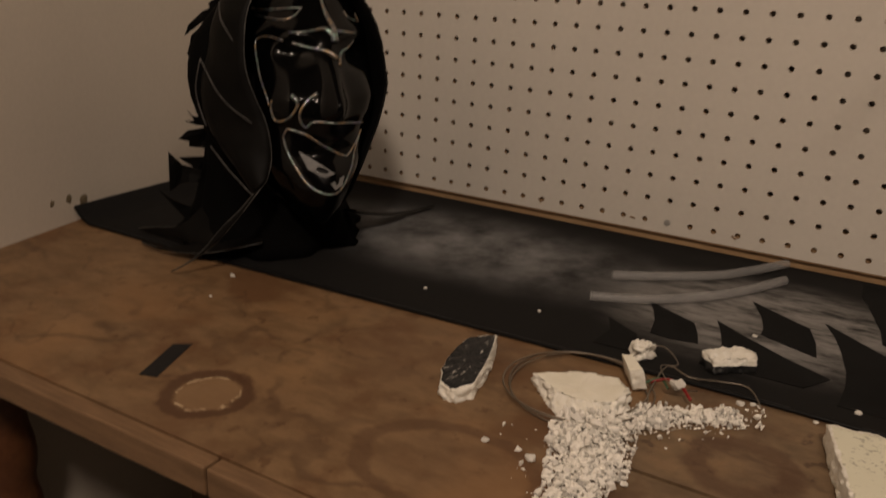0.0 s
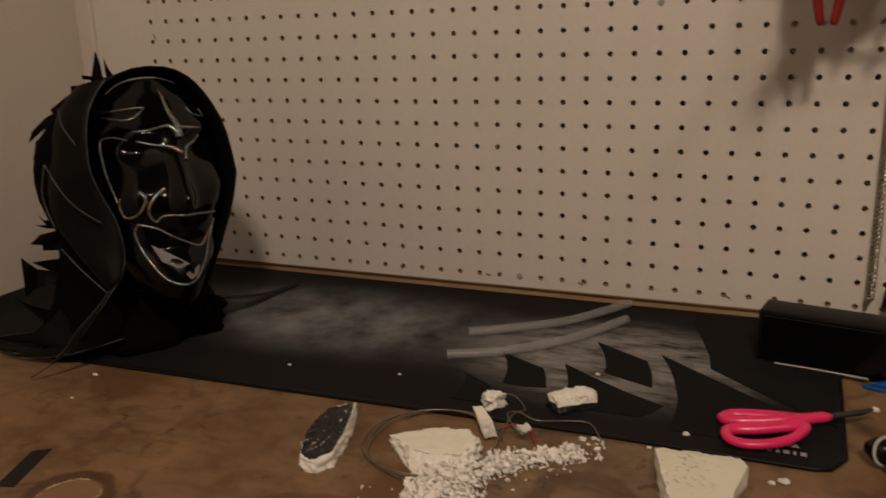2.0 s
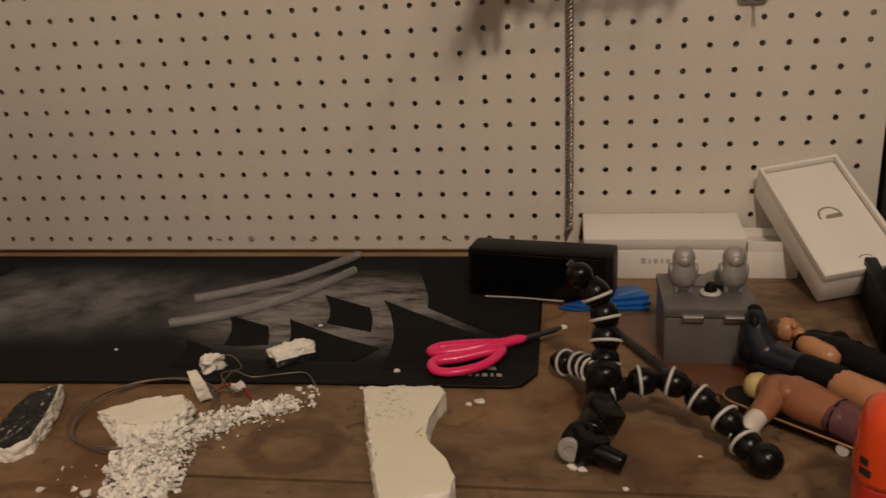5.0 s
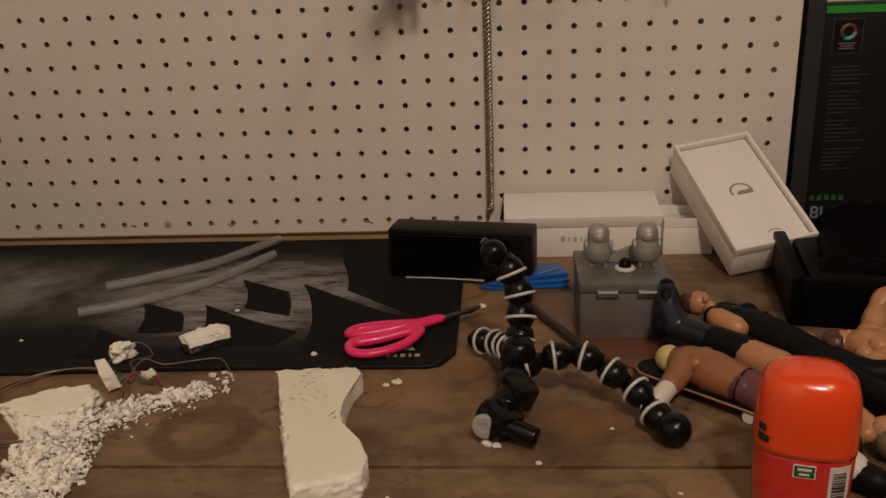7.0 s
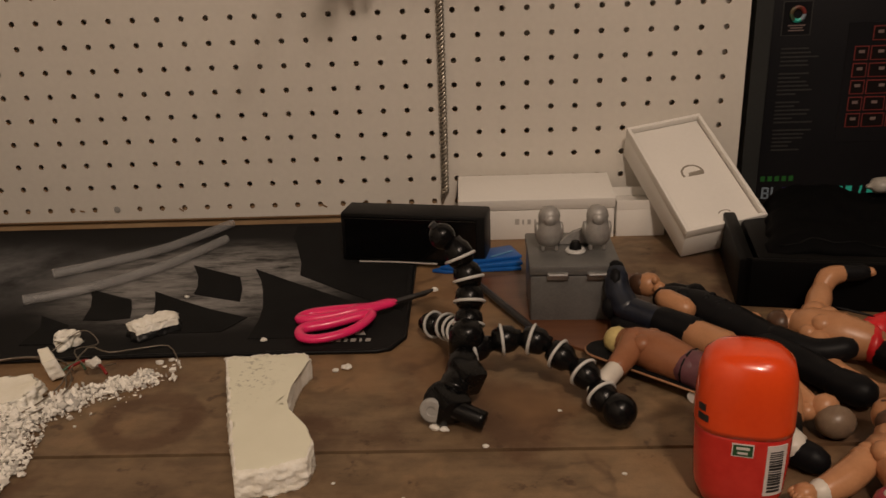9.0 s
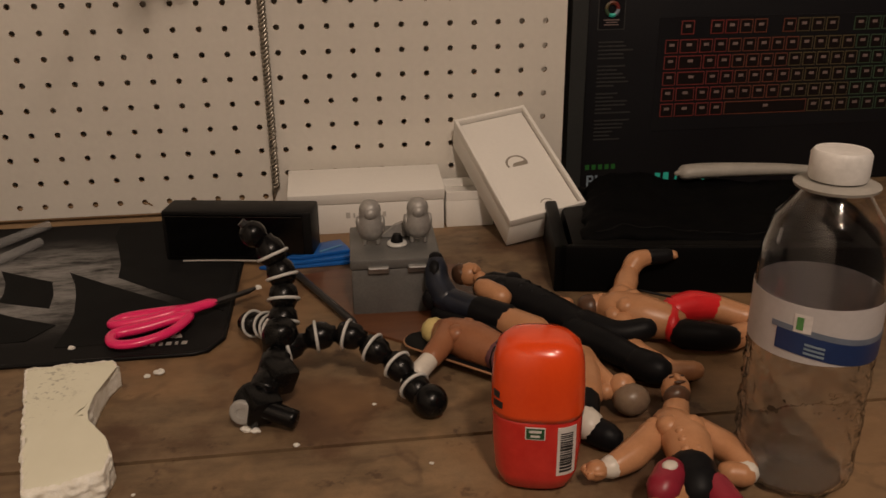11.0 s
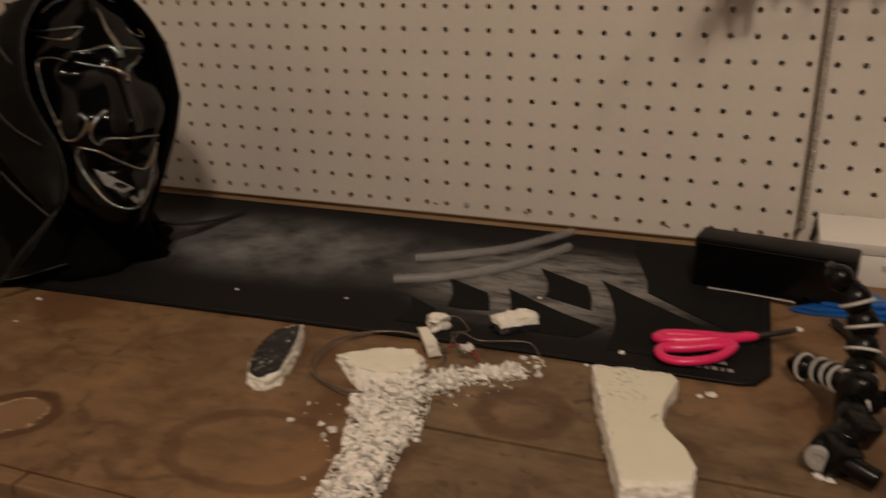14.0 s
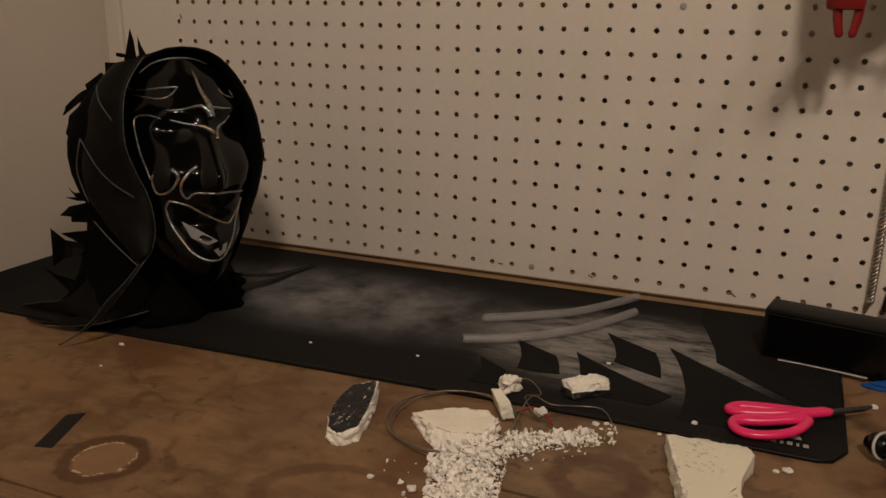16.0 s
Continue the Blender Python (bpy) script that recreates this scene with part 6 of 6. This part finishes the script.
def dolls():
    doll("toy_figure", "toy figure in black clothes and blue-black boots lying on its back", ["skin_a", "doll_black", "doll_blue", "hair_brown"], [
        (1, [(0.552, -0.262, 0.016), (0.572, -0.286, 0.018), (0.598, -0.322, 0.017), (0.612, -0.345, 0.014)], [0.0125, 0.0155, 0.0130, 0.0120]),
        (1, [(0.558, -0.252, 0.018), (0.578, -0.266, 0.018), (0.592, -0.285, 0.014)], [0.009, 0.008, 0.007]),
        (0, [(0.592, -0.285, 0.014), (0.606, -0.292, 0.013)], [0.0055, 0.006]),
        (0, [(0.545, -0.282, 0.026), (0.556, -0.296, 0.024)], [0.0085, 0.009]),
        (1, [(0.548, -0.290, 0.018), (0.538, -0.300, 0.014)], [0.008, 0.007]),
        (2, [(0.5085, -0.270, 0.043), (0.5085, -0.278, 0.032), (0.514, -0.289, 0.022)], [0.0085, 0.0105, 0.0115]),
        (2, [(0.514, -0.289, 0.022), (0.535, -0.308, 0.020)], [0.0105, 0.0105]),
        (1, [(0.535, -0.308, 0.020), (0.556, -0.326, 0.018)], [0.0115, 0.0125]),
        (0, [(0.556, -0.328, 0.017), (0.572, -0.350, 0.017)], [0.0125, 0.0135]),
        (1, [(0.510, -0.290, 0.010), (0.540, -0.318, 0.010), (0.570, -0.350, 0.011)], [0.009, 0.010, 0.010]),
        (1, [(0.604, -0.345, 0.014), (0.620, -0.368, 0.014), (0.634, -0.392, 0.013)], [0.0125, 0.0108, 0.0092]),
        (1, [(0.634, -0.392, 0.012), (0.642, -0.406, 0.014)], [0.011, 0.011]),
        (1, [(0.610, -0.340, 0.018), (0.630, -0.358, 0.018), (0.650, -0.362, 0.022)], [0.0115, 0.0095, 0.0085]),
    ], [(0, (0.541, -0.238, 0.020), (0.0110, 0.0100, 0.0105), (0, 0, 20)), (3, (0.5335, -0.2355, 0.0195), (0.0080, 0.0098, 0.0098), (0, 0, 20)), (0, (0.548, -0.247, 0.020), (0.006, 0.006, 0.006), (0, 0, 0)), (0, (0.610, -0.294, 0.014), (0.0062, 0.0050, 0.0050), (0, 0, 0)), (1, (0.5065, -0.272, 0.036), (0.0065, 0.0105, 0.0150), (20, 0, 0)), (1, (0.5085, -0.266, 0.0455), (0.0068, 0.0080, 0.0080), (30, 0, 0)), (1, (0.503, -0.282, 0.020), (0.008, 0.008, 0.010), (0, 0, 0)), (0, (0.5440, -0.2465, 0.0270), (0.0026, 0.0026, 0.0030), (0, 0, 0))], [(1, (0.556, -0.262, 0.017), (0.596, -0.318, 0.017), 0.0150, 0.0165)], [(0, (0.609, -0.2935, 0.014), 0.0058, -20)])
    doll("toy_figure", "blond bare-chested toy figure with a white wrist, lying on the skateboard", ["skin_b", "doll_purple", "doll_white", "hair_blond", "doll_black"], [
        (0, [(0.508, -0.343, 0.026), (0.524, -0.358, 0.026), (0.540, -0.374, 0.024)], [0.013, 0.0155, 0.013]),
        (0, [(0.508, -0.345, 0.030), (0.500, -0.362, 0.028), (0.491, -0.374, 0.024)], [0.0095, 0.0088, 0.0075]),
        (2, [(0.491, -0.374, 0.024), (0.481, -0.388, 0.022)], [0.0066, 0.0070]),
        (1, [(0.540, -0.374, 0.024), (0.556, -0.392, 0.022)], [0.0135, 0.0135]),
        (0, [(0.553, -0.392, 0.018), (0.570, -0.412, 0.018)], [0.0105, 0.0105]),
        (4, [(0.570, -0.412, 0.018), (0.582, -0.425, 0.016)], [0.010, 0.009]),
    ], [(3, (0.499, -0.334, 0.025), (0.0105, 0.0100, 0.0105), (0, 0, 0)), (0, (0.5045, -0.334, 0.021), (0.0085, 0.0085, 0.0085), (0, 0, 0)), (2, (0.4770, -0.3935, 0.021), (0.0080, 0.0070, 0.0065), (0, 0, 30)), (0, (0.509, -0.346, 0.030), (0.011, 0.011, 0.010), (0, 0, 0)), (1, (0.541, -0.376, 0.0245), (0.0142, 0.0142, 0.0130), (0, 0, 0)), (4, (0.541, -0.3755, 0.0245), (0.0150, 0.0030, 0.0136), (0, 0, 45))], [(0, (0.510, -0.346, 0.026), (0.540, -0.374, 0.024), 0.0135, 0.0145)], [(2, (0.4755, -0.3950, 0.021), 0.0068, 230)])
    doll("toy_figure", "bare-chested toy figure with red trunks and one raised arm", ["skin_a", "doll_red", "doll_black", "hair_brown"], [
        (0, [(0.642, -0.319, 0.020), (0.658, -0.334, 0.021), (0.676, -0.345, 0.019)], [0.0155, 0.0165, 0.013]),
        (0, [(0.656, -0.297, 0.024), (0.663, -0.283, 0.027), (0.669, -0.272, 0.030)], [0.0090, 0.0096, 0.0074]),
        (0, [(0.669, -0.272, 0.030), (0.676, -0.266, 0.037), (0.688, -0.263, 0.039)], [0.0074, 0.0086, 0.0066]),
        (2, [(0.688, -0.263, 0.039), (0.704, -0.262, 0.039)], [0.0070, 0.0066]),
        (0, [(0.640, -0.342, 0.016), (0.640, -0.372, 0.012), (0.656, -0.398, 0.010)], [0.0095, 0.0088, 0.0075]),
        (0, [(0.656, -0.398, 0.010), (0.672, -0.401, 0.010)], [0.0072, 0.0070]),
        (1, [(0.682, -0.334, 0.022), (0.700, -0.330, 0.024), (0.719, -0.330, 0.022)], [0.0120, 0.0125, 0.0100]),
        (2, [(0.682, -0.358, 0.016), (0.700, -0.366, 0.016), (0.716, -0.366, 0.014)], [0.0115, 0.0105, 0.0088]),
        (0, [(0.719, -0.331, 0.021), (0.738, -0.344, 0.018)], [0.0105, 0.0095]),
        (0, [(0.716, -0.365, 0.013), (0.732, -0.358, 0.013)], [0.0095, 0.0085]),
        (2, [(0.738, -0.344, 0.016), (0.762, -0.356, 0.014)], [0.010, 0.009]),
    ], [(0, (0.629, -0.310, 0.018), (0.0115, 0.0110, 0.0120), (0, 0, 0)), (3, (0.6235, -0.310, 0.019), (0.0098, 0.0112, 0.0110), (0, 0, 0)), (0, (0.651, -0.305, 0.024), (0.0105, 0.0105, 0.0100), (0, 0, 0)), (0, (0.641, -0.340, 0.018), (0.0105, 0.0105, 0.0100), (0, 0, 0)), (0, (0.709, -0.2625, 0.0395), (0.0048, 0.0042, 0.0042), (0, 0, 0)), (1, (0.677, -0.345, 0.0185), (0.0080, 0.0165, 0.0140), (0, 0, -20)), (2, (0.667, -0.333, 0.0385), (0.014, 0.0012, 0.0010), (0, 8, -22)), (0, (0.632, -0.319, 0.021), (0.0030, 0.0026, 0.0030), (0, 0, 0)), (0, (0.6335, -0.310, 0.0285), (0.0040, 0.0022, 0.0022), (0, 0, 0))], [(0, (0.643, -0.320, 0.020), (0.677, -0.345, 0.019), 0.0155, 0.0165)], [(0, (0.707, -0.2625, 0.0395), 0.0058, 0), (0, (0.672, -0.401, 0.0115), 0.006, -20)])
    doll("toy_figure", "bare-chested bearded toy figure with white wrist bands and crimson boots", ["skin_a", "doll_black", "doll_white", "hair_brown", "doll_crimson"], [
        (0, [(0.6230, -0.4810, 0.020), (0.6250, -0.4990, 0.020), (0.6190, -0.5190, 0.017)], [0.0130, 0.0140, 0.0110]),
        (0, [(0.6090, -0.4850, 0.018), (0.5940, -0.4950, 0.014), (0.5810, -0.5010, 0.012)], [0.0085, 0.0090, 0.0070]),
        (2, [(0.5805, -0.5010, 0.012), (0.5785, -0.5017, 0.012)], [0.0068, 0.0068]),
        (0, [(0.6380, -0.4850, 0.018), (0.6510, -0.5010, 0.015), (0.6520, -0.5170, 0.013)], [0.0090, 0.0090, 0.0075]),
        (2, [(0.6520, -0.5180, 0.013), (0.6508, -0.5195, 0.013)], [0.0072, 0.0072]),
        (0, [(0.6490, -0.5210, 0.013), (0.6410, -0.5190, 0.014)], [0.0068, 0.0066]),
        (1, [(0.6190, -0.5190, 0.017), (0.6170, -0.5310, 0.016)], [0.0140, 0.0140]),
        (0, [(0.6070, -0.5310, 0.014), (0.5910, -0.5450, 0.014)], [0.0095, 0.0085]),
        (4, [(0.6030, -0.5270, 0.024), (0.5950, -0.5370, 0.022)], [0.0085, 0.0090]),
        (4, [(0.6250, -0.5350, 0.018), (0.6270, -0.5510, 0.016)], [0.0090, 0.0090]),
        (0, [(0.6360, -0.4560, 0.021), (0.6280, -0.4720, 0.020)], [0.0075, 0.0090]),
    ], [(0, (0.6385, -0.447, 0.024), (0.0092, 0.0100, 0.0115), (0, 0, 0)), (3, (0.6350, -0.4570, 0.0255), (0.0088, 0.0062, 0.0085), (0, 0, 0)), (0, (0.6375, -0.4490, 0.0350), (0.0020, 0.0034, 0.0020), (0, 0, 0)), (3, (0.6375, -0.4540, 0.0345), (0.0040, 0.0012, 0.0010), (0, 0, 0)), (3, (0.6345, -0.4475, 0.0345), (0.0018, 0.0008, 0.0006), (0, 0, 0)), (3, (0.6415, -0.4470, 0.0345), (0.0018, 0.0008, 0.0006), (0, 0, 0)), (0, (0.5700, -0.5035, 0.012), (0.0070, 0.0062, 0.0062), (0, 0, 0)), (0, (0.6090, -0.4840, 0.019), (0.0084, 0.0084, 0.0080), (0, 0, 0)), (0, (0.6390, -0.4850, 0.019), (0.0084, 0.0084, 0.0080), (0, 0, 0)), (2, (0.6010, -0.5300, 0.031), (0.005, 0.004, 0.002), (0, 0, 30))], [(0, (0.6250, -0.4810, 0.020), (0.6200, -0.5190, 0.018), 0.0132, 0.0140)], [(0, (0.5690, -0.5035, 0.012), 0.0068, 190), (0, (0.6420, -0.5190, 0.0145), 0.0062, 180)])
    doll("toy_figure", "bald toy figure lying on its side behind the candy container", ["skin_a", "doll_grey", "doll_black", "doll_white"], [
        (0, [(0.604, -0.424, 0.016), (0.597, -0.408, 0.020), (0.594, -0.392, 0.022)], [0.0070, 0.0075, 0.0085]),
        (0, [(0.594, -0.392, 0.020), (0.588, -0.412, 0.018), (0.582, -0.434, 0.016)], [0.010, 0.014, 0.013]),
        (2, [(0.582, -0.434, 0.016), (0.576, -0.452, 0.014)], [0.012, 0.011]),
        (3, [(0.576, -0.452, 0.014), (0.578, -0.462, 0.014)], [0.0095, 0.0100]),
        (2, [(0.580, -0.464, 0.012), (0.588, -0.472, 0.011)], [0.0090, 0.0085]),
    ], [(0, (0.6105, -0.4270, 0.0170), (0.0095, 0.0085, 0.0100), (0, 0, 0)), (1, (0.6140, -0.4360, 0.0130), (0.0125, 0.0110, 0.0110), (0, 0, 0)), (0, (0.6000, -0.4270, 0.015), (0.0068, 0.0060, 0.0060), (0, 0, 0))], (), [(0, (0.6040, -0.4240, 0.018), 0.0070, 20)])


dolls()
